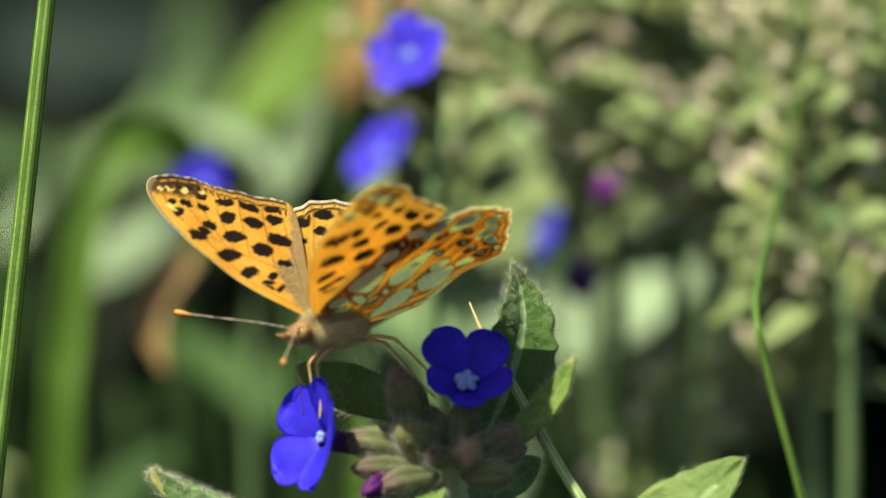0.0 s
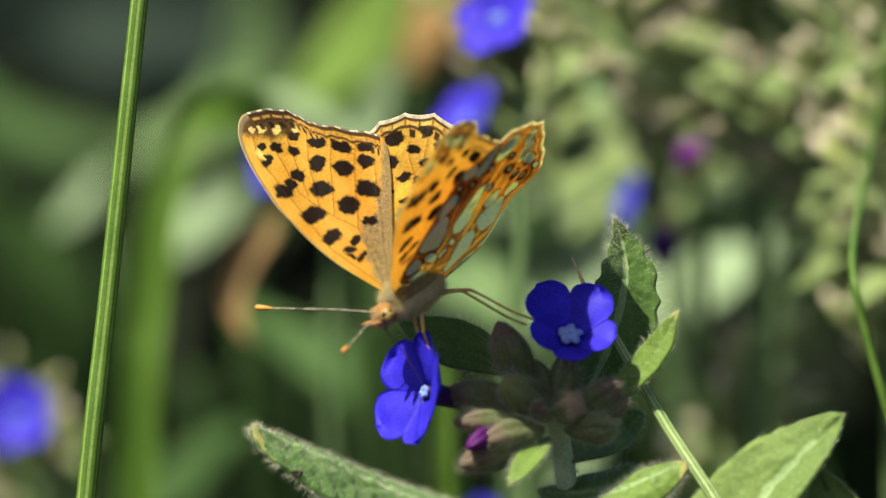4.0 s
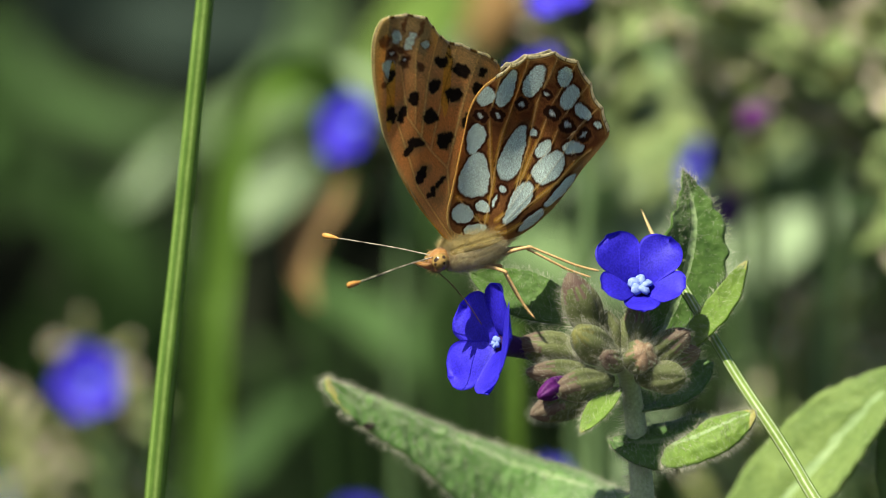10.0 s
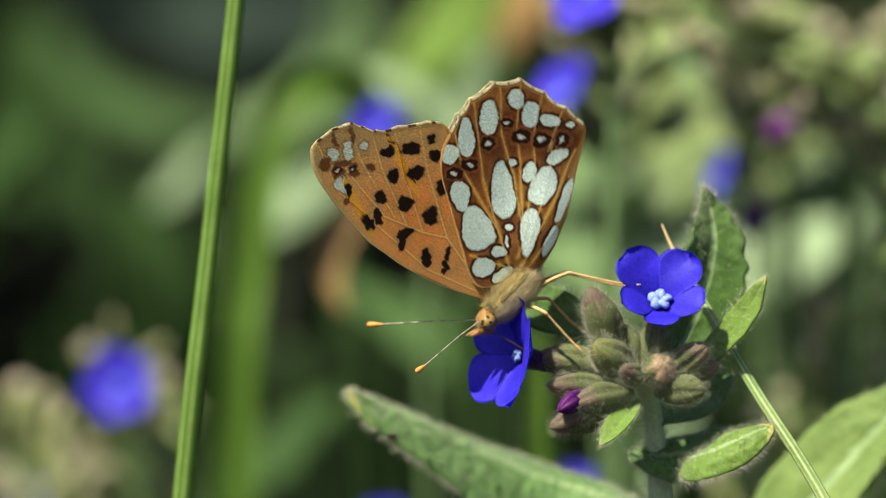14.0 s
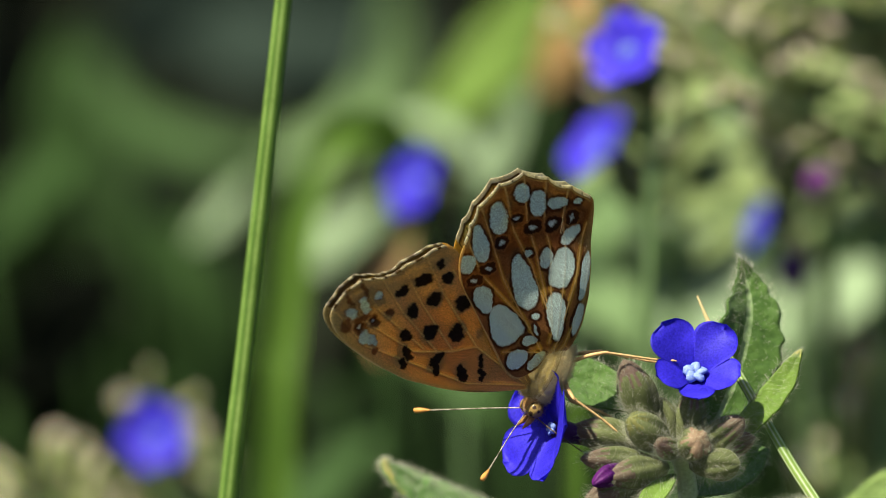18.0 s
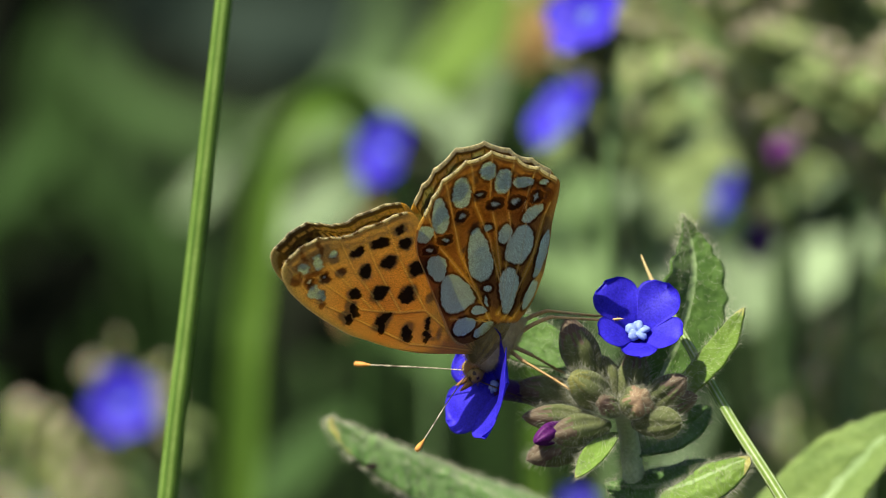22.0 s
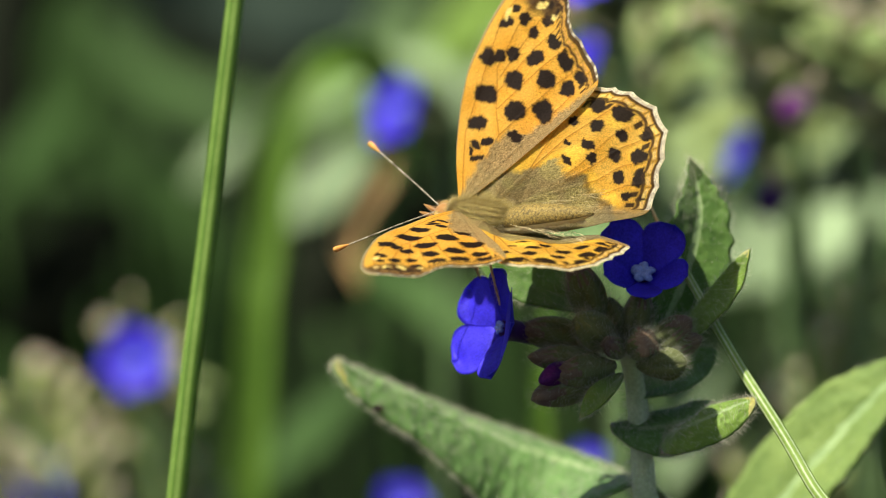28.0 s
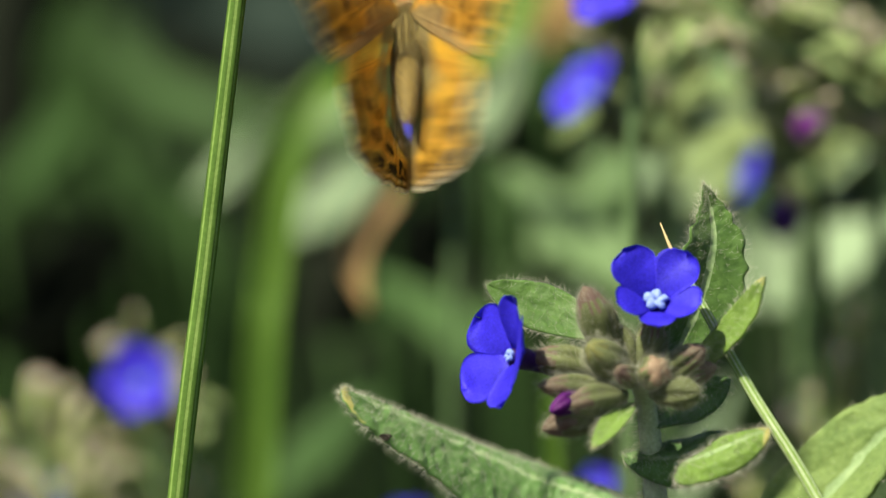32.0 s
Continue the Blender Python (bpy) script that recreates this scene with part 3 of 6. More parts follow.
        col = lay(col, (0.06, 0.028, 0.014), 0.95 * np.clip((8.5 - rim) / 2, 0, 1) * outer * np.clip(1 - np.abs(cells) * 2.6, 0, 1))
        lead = np.clip((9 - rim) / 3, 0, 1) * (1 - outer) * (x0 < 500)
        col = lay(col, (0.70, 0.50, 0.22), lead)
        silver *= 1 - lead
    else:
        col = np.ones((n, 3)) * (0.65, 0.38, 0.15)
        col = lay(col, (0.68, 0.45, 0.20), 0.7 * mott)
        col = lay(col, (0.72, 0.31, 0.085), 0.75 * np.clip(1.3 - np.hypot(x - 330, y - 440) / 150, 0, 1))
        pale = np.clip((350 - y) / 160, 0, 1) * 0.6 + np.clip((60 - rim) / 40, 0, 1) * (1 - outer) * (x < 420) * 0.9
        col = lay(col, (0.56, 0.40, 0.17), np.clip(pale, 0, 1))
        col = lay(col, (0.36, 0.19, 0.07), 0.5 * lines(x0, y0, veins, 4.2))
        # buff veins brightened in colour for their golden highlight
        col = lay(col, (0.90, 0.64, 0.24), 0.9 * lines(x0, y0, veins, 2.1))
        col = lay(col, black, blot(x, y, FORE_UNDER, 1.0, 0.09))
        col = lay(col, (0.16, 0.06, 0.028), 0.92 * blot(x, y, FORE_DARK, 1.0, 0.18))
        col = lay(col, (0.30, 0.15, 0.06), 0.75 * blot(x, y, FORE_SILVER, 1.0, 0.1, 4))
        col = lay(col, (0.05, 0.02, 0.012), 0.9 * blot(x, y, EYE_FORE, 1.25, 0.15))
        col = lay(col, (0.03, 0.018, 0.012), 0.9 * lines(x0, y0, [(262, 556, 345, 636)], 5.0))
        sil = blot(x, y, FORE_SILVER, 1.0, 0.07)
        col = lay(col, (0.58, 0.68, 0.62), sil)
        pup = blot(x, y, EYE_FORE, 0.5, 0.3)
        col = lay(col, (0.72, 0.74, 0.72), pup)
        silver = np.maximum(sil, pup) * 0.8
        edge = np.clip((15 - rim) / 4, 0, 1) * outer
        col = lay(col, (0.22, 0.10, 0.04), 0.75 * edge * np.clip((rim - 10) / 3, 0, 1))
        col = lay(col, (0.10, 0.05, 0.02), np.clip((9 - rim) / 3, 0, 1) * outer)
        col = lay(col, (0.80, 0.70, 0.54), np.clip((7 - rim) / 2, 0, 1) * outer * (np.sin(along * 2 * math.pi * 8) < 0.55))
        costa = np.clip((10 - rim) / 4, 0, 1) * (1 - outer) * (x0 < 420)
        col = lay(col, (0.72, 0.56, 0.32), 0.95 * costa)
    return np.clip(col * speck(n, 0.17, 5), 0, 1), silver


def wing_mesh(name, hind, right):
    """Two sheets of scales and a rim; x ahead, y outward, z to the upper side, from the hinge."""
    edge = HIND_EDGE if hind else FORE_EDGE
    root = HIND_ROOT if hind else FORE_ROOT
    size = 1.12 if hind else 1.15
    lo, hi = (9, 17) if hind else (12, 20)
    nk, ns = 400, 200
    rim_pts = spline([(a, b, 0) for a, b in edge], nk)
    segs = len(edge) - 1
    ks = np.arange(nk + 1) / nk * segs
    along = np.where((ks >= lo) & (ks <= hi), (ks - lo) / (hi - lo), -1.0)
    ex = np.array([p.x for p in rim_pts])
    ey = np.array([p.y for p in rim_pts])
    reach = np.hypot(ex - root[0], ey - root[1]) + 1e-6
    scal = np.where(along >= 0, (12.0 if hind else 6.0) * (1 - np.abs(np.sin(along * math.pi * 7)) ** 0.7) * np.sin(np.clip(along, 0, 1) * math.pi) ** 0.5, 0)
    ex += (ex - root[0]) / reach * (scal - 2)
    ey += (ey - root[1]) / reach * (scal - 2)
    reach = np.hypot(ex - root[0], ey - root[1])
    ss = np.linspace(0.0, 1.0, ns + 1) ** 0.72
    X = root[0] + ss[:, None] * (ex - root[0])[None, :]
    Y = root[1] + ss[:, None] * (ey - root[1])[None, :]
    rim = ((1 - ss)[:, None] * reach[None, :]).ravel()
    alo = np.repeat(along[None, :], ns + 1, 0).ravel()
    x, y = X.ravel(), Y.ravel()
    a, o = on_chart(x, y, root, size)
    n = len(x)
    camber = 0.26 * np.sin(np.clip(o / 20, 0, 1.4) * 2.0) + 0.12 * np.sin(a * 1.1 + o * 0.25) * np.clip(o / 8, 0, 1)
    if hind:  # the inner margin folds round the abdomen
        camber -= 1.1 * np.exp(-((o - 0.3 * np.clip(-a, 0, 8)) / 3.4) ** 2) * np.clip(-a / 2.0, 0, 1) * np.clip((11 + a) / 4, 0, 1)
    vein = lines(x, y, HIND_VEINS if hind else FORE_VEINS, 4.0)
    base = -0.16 if hind else 0.16
    z_up = base + camber + 0.035 + 0.03 * vein
    z_dn = base + camber - 0.035 - 0.015 * vein
    sgn = -1 if right else 1
    co = np.concatenate([np.stack([a, o * sgn, z_up], 1), np.stack([a, o * sgn, z_dn], 1)]) * MM
    m = nk + 1
    i, k = np.meshgrid(np.arange(ns), np.arange(nk), indexing="ij")
    q = (i * m + k).ravel()
    top = np.stack([q, q + m, q + m + 1, q + 1], 1)
    bot = np.stack([q + n, q + n + 1, q + n + m + 1, q + n + m], 1)
    r = ns * m + np.arange(nk)
    rimf = np.stack([r, r + n, r + n + 1, r + 1], 1)
    faces = np.concatenate([top, bot, rimf])
    if not right:
        faces = faces[:, ::-1]
    me = bpy.data.meshes.new(name)
    me.from_pydata(co, [], faces.tolist())
    me.materials.append(M_WING)
    me.polygons.foreach_set("use_smooth", [True] * len(faces))
    cu, su = scales(x, y, rim, alo, hind, True)
    cd, sd = scales(x, y, rim, alo, hind, False)
    rgba = np.concatenate([np.concatenate([cu, cd]), np.concatenate([su, sd])[:, None]], 1).astype(np.float32)
    layer = me.color_attributes.new("scales", "FLOAT_COLOR", "POINT")
    layer.data.foreach_set("color", rgba.ravel())
    me.update()
    return me


def lathe(name, stations, mats, sides=20, pick=None):
    """A body along x: stations of (x, half width, half height, z), in mm."""
    verts, faces, idx = [], [], []
    st = spline([(s[0], s[1], s[2]) for s in stations], 28)
    zz = spline([(s[0], s[3], 0) for s in stations], 28)
    for p, z in zip(st, zz):
        for k in range(sides):
            a = 2 * math.pi * k / sides
            verts.append(Vector((p.x, max(p.y, 0.01) * math.cos(a), z.y + max(p.z, 0.01) * math.sin(a))) * MM)
    for i in range(28):
        for k in range(sides):
            a, b = i * sides + k, i * sides + (k + 1) % sides
            faces.append((a, b, b + sides, a + sides))
            idx.append(pick(i / 28, 2 * math.pi * (k + 0.5) / sides) if pick else 0)
    faces += [tuple(range(sides))[::-1], tuple(range(28 * sides, 29 * sides))]
    idx += [0, 0]
    return mesh_of(name, verts, faces, mats, idx)


def fur(name, me, count, length, thin, mat, keep, sweep=(-0.8, 0, 0.2), seed=3):
    """Hairs rooted on a body's skin where keep(place in mm) allows."""
    rnd = random.Random(seed)
    polys = [p for p in me.polygons if keep(p.center * 1000)]
    roots = []
    for k in range(count):
        p = rnd.choice(polys)
        vs = [me.vertices[i].co for i in p.vertices[:4]]
        q = vs[0].lerp(vs[1], rnd.random()).lerp(vs[-1].lerp(vs[-2], rnd.random()), rnd.random())
        n = p.normal.copy()
        if n.y * p.center.y + n.z * p.center.z < 0:
            n.negate()
        d = n * 1.2 + Vector(sweep) + Vector((rnd.uniform(-1, 1), rnd.uniform(-1, 1), rnd.uniform(-1, 1))) * 0.45
        roots.append((q, d, length * rnd.uniform(0.5, 1.2) * MM, thin * MM))
    return hair_mesh(name, roots, mat)


butterfly = thing("butterfly", VIEW @ pose(0, 0, 0), "spotted orange fritillary butterfly with silver underwings, feeding on a blue flower", "butterfly")
thorax_me = lathe("thorax", [(3.3, 0.55, 0.6, 0.15), (2.7, 1.35, 1.2, 0.1), (1.4, 1.95, 1.55, 0.05), (0, 2.05, 1.6, 0), (-1.4, 1.75, 1.45, 0.05), (-2.4, 1.2, 1.15, 0.15)], [M_FUR_TOP, M_FUR_PALE], pick=lambda x, a: 0 if math.sin(a) > 0.35 else 1)
thorax = part("thorax", thorax_me, butterfly, "olive-gold furry thorax")
part("fur", fur("fur", thorax_me, 5200, 1.0, 0.008, M_FUR_TOP, lambda c: c.z > 0.7), thorax, "olive fur", kind="stuff")
part("fur", fur("fur", thorax_me, 7000, 0.62, 0.009, M_FUR_PALE, lambda c: c.z <= 0.8, (-0.8, 0, -0.1), 4), thorax, "cream fur on the flanks", kind="stuff")
part("mane", fur("mane", thorax_me, 140, 1.3, 0.009, M_FUR_TOP, lambda c: c.z > 1.05 and c.x < 1.2, (-1.4, 0, 0.6), 9), thorax, "long pale hairs between the wings", kind="stuff")
abd_me = lathe("abdomen", [(0.3, 0.9, 0.8, 0.0), (-1.0, 1.2, 1.05, 0.15), (-3.0, 1.25, 1.15, 0.35), (-5.6, 1.02, 1.0, 0.5), (-8.0, 0.65, 0.65, 0.55), (-9.6, 0.14, 0.15, 0.55)], [M_BODY, M_FUR_PALE], pick=lambda x, a: 0 if math.sin(a) > -0.1 else 1)
abdomen = part("abdomen", abd_me, butterfly, "dark brown abdomen with gold scales")
part("fur", fur("fur", abd_me, 700, 0.40, 0.008, M_FUR_TOP, lambda c: c.z > 0.7, (-1.3, 0, 0.1), 5), abdomen, "golden hairs", kind="stuff")
part("fur", fur("fur", abd_me, 3000, 0.60, 0.009, M_FUR_PALE, lambda c: c.z <= 0.2, (-1.2, 0, -0.1), 7), abdomen, "cream hairs below", kind="stuff")
head_me = lathe("head", [(5.0, 0.15, 0.2, -0.25), (4.7, 0.7, 0.8, -0.15), (4.1, 0.95, 1.05, 0.0), (3.4, 0.85, 0.95, 0.1), (3.0, 0.6, 0.7, 0.12)], [M_FUR_GOLD])
head = part("head", head_me, butterfly, "rust-coloured furry head")
part("fur", fur("fur", head_me, 420, 0.5, 0.012, M_FUR_GOLD, lambda c: True, (0.2, 0, 0.3), 6), head, "rusty fur", kind="stuff")
for side in (1, -1):
    bm = bmesh.new()
    bmesh.ops.create_icosphere(bm, subdivisions=4, radius=0.76 * MM)
    me = bpy.data.meshes.new("eye")
    bm.to_mesh(me)
    bm.free()
    me.materials.append(M_EYE)
    me.materials.append(M_PUPIL)
    spots = [Vector((math.sin(k * 2.4) * math.cos(k * 0.37), side * abs(math.cos(k * 2.4) * math.cos(k * 0.37)), math.sin(k * 0.9))).normalized() for k in range(13)]
    for p in me.polygons:
        if max(p.normal.dot(q) for q in spots) > 0.975:
            p.material_index = 1
    me.polygons.foreach_set("use_smooth", [True] * len(me.polygons))
    eye = part("eye", me, head, "brown compound eye with dark spots", pose(4.15 * MM, side * 0.72 * MM, 0.06 * MM))
    me2 = lathe("palp", [(0, 0.05, 0.05, 0), (0.5, 0.24, 0.28, 0.05), (1.2, 0.2, 0.24, 0.22), (1.8, 0.04, 0.05, 0.42)], [M_FUR_GOLD], 10)
    part("palp", me2, head, "orange palp", pose(4.5 * MM, side * 0.3 * MM, -0.35 * MM, 0, -8, side * 8))

fore_wings, hind_wings, antennae, legs = [], [], [], []
for side in (1, -1):
    fw = part("forewing", wing_mesh("forewing", False, side < 0), butterfly, "orange forewing with black spots")
    hw = part("hindwing", wing_mesh("hindwing", True, side < 0), butterfly, "hindwing, orange above, silver patches below")
    fore_wings.append(fw)
    hind_wings.append(hw)
    # long hairs over the inner part of the hindwing
    rnd = random.Random(8 + side)
    roots = []
    for k in range(200):
        cx = rnd.uniform(500, 690)
        cy = 690 - (cx - 490) * rnd.uniform(0.75, 1.5)
        a, o = on_chart(cx, cy, HIND_ROOT, 1.12)
        zs = -0.16 + 0.26 * math.sin(min(max(o / 20, 0), 1.4) * 2.0)
        ga, go = on_chart(cx + 40, cy - 52, HIND_ROOT, 1.12)
        dr = Vector((ga - a, (go - o) * side, rnd.uniform(-0.5, 0.0)))
        roots.append((Vector((a, o * side, zs - 0.05)) * MM, dr, rnd.uniform(0.6, 1.4) * MM, 0.012 * MM))
    part("wing_hair", hair_mesh("wing_hair", roots, M_FUR_PALE), hw, "golden hairs", kind="stuff")
    # antenna along +x, in its own space
    stalk = tube("stalk", [(0, 0, 0), (3.5, 0, 0.1), (7, 0, 0.05), (9.6, 0, 0)], lambda t: 0.052 + 0.010 * math.sin(t * 150), M_ANT, 7, 60)
    an = part("antenna", stalk, butterfly, "ringed antenna with an orange club")
    part("club", tube("club", [(9.3, 0, 0), (10.0, 0, 0), (10.8, 0, 0.02), (11.0, 0, 0.02)], lambda t: 0.05 + 0.21 * math.sin(min(1, t * 1.02) * math.pi * 0.86) ** 1.5, M_CLUB, 10, 16), an, "orange club")
    antennae.append((an, side))
for side in (1, -1):
    for which, root, knee in (("mid", (0.6, 0.75, -1.35), 1.5), ("hind", (-1.1, 0.7, -1.2), 1.5)):
        ln = 7.0 if which == "mid" else 9.6
        bends = [(0, 0, 0), (ln * 0.16, 0, knee * 0.62), (ln * 0.31, 0, knee * 0.98), (ln * 0.34, 0, knee), (ln * 0.38, 0, knee * 0.94), (ln * 0.56, 0, knee * 0.60), (ln * 0.74, 0, knee * 0.26), (ln * 0.78, 0, knee * 0.20), (ln * 0.90, 0, knee * 0.07), (ln, 0, 0)]
        me = tube("leg", bends, lambda t: (0.215 - 0.07 * t / 0.33 if t < 0.33 else 0.175 if t < 0.40 else 0.120 - 0.03 * (t - 0.4)) * (1 if t < 0.97 else 0.6), M_LEG, 8, 60)
        lg = part("leg", me, butterfly, "straw-coloured jointed leg")
        rnd = random.Random(20)
        spines = []
        path = [p * MM for p in spline(bends, 40)]
        for k in range(60):
            spines.append((path[rnd.randrange(14, 40)], Vector((rnd.uniform(0.2, 1), rnd.uniform(-1, 1), rnd.uniform(-1, 0.4))), rnd.uniform(0.25, 0.5) * MM, 0.016 * MM))
        part("spine", hair_mesh("spine", spines, M_LEG), lg, "short spines", kind="stuff")
        legs.append((lg, which, side, Vector((root[0], root[1] * side, root[2])), ln))
proboscis = part("proboscis", tube("proboscis", [(0, 0, 0), (2.2, 0, 0.35), (4.6, 0, 0.30), (6.9, 0, 0)], lambda t: 0.070 - 0.025 * t, M_PROB, 7, 24), butterfly, "thin dark coiled-out proboscis")


# ---- ground ----
def soil(u, d):
    """The point of the ground at u mm aside and d mm beyond the sharp plane."""
    return u, d, (-HEIGHT / MM + math.sin(radians(TILT)) * d) / math.cos(radians(TILT))


def ground_mesh():
    verts, faces = [], []
    rings = [0.0] + [0.12 * 1.33 ** k for k in range(28)]
    for i, r in enumerate(rings):
        for k in range(48):
            a = 2 * math.pi * k / 48
            x, y = r * math.cos(a), 0.6 + r * math.sin(a)
            z = 0.0 if i == 0 else 0.012 * (noise.noise(Vector((x * 6, y * 6, 0))) - 0.5)
            verts.append((x, y, z - 0.006))
    for i in range(len(rings) - 1):
        for k in range(48):
            a, b = i * 48 + k, i * 48 + (k + 1) % 48
            faces.append((a, b, b + 48, a + 48) if i else (a, b + 48, a + 48))
    return mesh_of("ground", verts, faces, [M_SOIL])


tagged(new("ground", ground_mesh()), "bare soil with the shade of dense meadow plants in its colour", "ground", kind="structure")


def plant(name, base, label, category, group=""):
    ob = thing(name, VIEW @ Matrix.Translation(Vector(base) * MM), label, category, group)
    ob["root"] = [c * MM for c in base]
    return ob


def grow(name, me, owner, label="", kind=""):
    """A part whose mesh is drawn in the common frame."""
    return part(name, me, owner, label, Matrix.Translation(-Vector(owner["root"])), kind)


# ---- the blue flowers ----
def petal_mesh(name, R, cup, width, mat, seed):
    """One rounded lobe along +x that rises from the throat and opens."""
    rnd = random.Random(seed)
    nu, nv = 16, 14
    verts, faces = [], []
    ph = rnd.uniform(0, 6)
    for sg in (0.5, -0.5):
        for i in range(nu + 1):
            t = i / nu
            grow_t = min(1.0, t / 0.62)
            w = width * R * (0.38 + 0.62 * grow_t * grow_t * (3 - 2 * grow_t)) * (math.sqrt(max(0.0, 1 - ((t - 0.62) / 0.38) ** 2)) if t > 0.62 else 1)
            for j in range(nv + 1):
                y = 2 * j / nv - 1
                r = 0.13 * R + 0.87 * R * t * (1 - 0.02 * math.cos(3 * y + ph))
                bow = cup * R * (0.55 * t ** 0.7) + 0.09 * R * y * y * t - 0.10 * R * max(0, t - 0.75) * 2
                rip = R * t * (0.025 * math.sin(5 * t + 3.2 * y + ph) + 0.030 * t * abs(y) * math.sin(9 * t + 2.0 * y + 2 * ph))
                verts.append((r * MM, y * w * 0.5 * MM, (bow + rip + 0.04 * sg) * MM))
    m = nv + 1
    off = (nu + 1) * m
    for i in range(nu):
        for j in range(nv):
            a = i * m + j
            faces.append((a, a + m, a + m + 1, a + 1))
            faces.append((off + a, off + a + 1, off + a + m + 1, off + a + m))
    for i in range(nu):
        for j in (0, nv):
            a = i * m + j
            faces.append((a, a + m, off + a + m, off + a))
    for j in range(nv):
        a = nu * m + j
        faces.append((a, a + 1, off + a + 1, off + a))
    return mesh_of(name, verts, faces, [mat])


def facing(centre, normal, up=(0, 0, 1), spin=0):
    z = Vector(normal).normalized()
    x = (Vector(up) - z * z.dot(Vector(up))).normalized()
    m = Matrix((x, z.cross(x), z)).transposed().to_4x4()
    m.translation = Vector(centre) * MM
    return m @ pose(0, 0, 0, 0, 0, spin)


def blossom(owner, centre, normal, R, spin=36, cup=0.6, mat=None, width=0.95, up=(0, 0, 1), detail=True, seed=1, lobes=None, eye=1.0, cups=None, wides=None):
    """A five-lobed corolla with its tube and the white scales in its throat."""
    mat = mat or M_PETAL
    m = Matrix.Translation(-Vector(owner["root"])) @ facing(centre, normal, up, spin)
    tube_me = tube("flower", [(0, 0, -0.85 * R), (0, 0, -0.4 * R), (0, 0, -0.14 * R), (0, 0, -0.01 * R)], lambda t: R * (0.17 + 0.08 * t * t), M_TUBE, 14, 10)
    fl = part("flower", tube_me, owner, "deep blue five-lobed flower", m)
    for k in range(5):
        pm = petal_mesh("petal", R * (1 + 0.05 * math.sin(k * 2.3 + seed)) * (lobes[k] if lobes else 1), (cups[k] if cups else cup) * (1 + 0.12 * math.sin(k * 1.7 + seed)), wides[k] if wides else width, mat, k + 10 * seed)
        part("petal", pm, fl, "", pose(0, 0, 0, 0, 0, 72 * k))
    for k in range(5):
        if detail:
            sc = tube("throat_scale", [(0.02 * R, 0, 0.14 * eye * R), (0.10 * eye * R, 0, 0.19 * eye * R), (0.20 * eye * R, 0, 0.21 * eye * R), (0.27 * eye * R, 0, 0.19 * eye * R)], lambda t: eye * R * (0.06 + 0.075 * math.sin(min(1, 0.15 + t * 0.9) * 2.9)), M_SCALE, 10, 10, 0.15, 0.7)
            part("throat_scale", sc, fl, "white throat scale" if k == 0 else "", pose(0, 0, 0, 0, 0, 72 * k + 36))
    if not detail:
        part("throat", tube("throat", [(0, 0, 0), (0, 0, 0.15 * R), (0, 0, 0.24 * R)], lambda t: R * 0.21 * (1.1 - t), M_SCALE, 8, 4), fl, "pale throat")
    return fl


def bud_mesh(name, base, tip, r, mats, ridges=5, blunt=0.5, n=18, sides=30, cap=0.87):
    """A ridged hairy calyx from base to tip; the second material caps it."""
    base, tip = Vector(base), Vector(tip)
    ax = tip - base
    t0 = ax.normalized()
    s = t0.orthogonal().normalized()
    u = t0.cross(s)
    verts, faces, idx = [], [], []
    for i in range(n + 1):
        t = i / n
        rr = r * (0.30 + 0.70 * math.sin(min(1, t * 1.7) * math.pi / 2)) * (1 if t < blunt else max(0.06, math.cos((t - blunt) / (1 - blunt) * math.pi / 2) ** 0.6))
        for k in range(sides):
            a = 2 * math.pi * k / sides
            q = rr * (1.02 - 0.24 * (1 - abs(math.sin(0.5 * ridges * a))) ** 2 * min(1, t * 2.5) + 0.05 * math.sin(2 * a + 7 * t))
            verts.append((base + ax * t + (s * math.cos(a) + u * math.sin(a)) * q) * MM)
    for i in range(n):
        for k in range(sides):
            a, b = i * sides + k, i * sides + (k + 1) % sides
            faces.append((a, b, b + sides, a + sides))
            idx.append(1 if len(mats) > 1 and i / n + 0.10 * math.sin(3 * a * 0.7 + 2 * math.sin(k)) > cap else 0)
    faces += [tuple(range(sides))[::-1], tuple(range(n * sides, (n + 1) * sides))]
    idx += [0, len(mats) - 1]
    return mesh_of(name, verts, faces, mats, idx)


def skin_hairs(name, me, count, length, thin, lean, seed):
    """Hairs that stand out from a mesh, leaning along a direction."""
    rnd = random.Random(seed)
    polys = list(me.polygons)
    big = [p.area for p in polys]
    roots = []
    for p in rnd.choices(polys, big, k=count):
        vs = [me.vertices[i].co for i in p.vertices[:4]]
        q = vs[0].lerp(vs[1], rnd.random()).lerp(vs[-1].lerp(vs[-2], rnd.random()), rnd.random())
        d = p.normal + Vector(lean) + Vector((rnd.uniform(-1, 1), rnd.uniform(-1, 1), rnd.uniform(-1, 1))) * 0.4
        roots.append((q, d, length * rnd.uniform(0.45, 1.25) * MM, thin * MM))
    return hair_mesh(name, roots, M_HAIR)


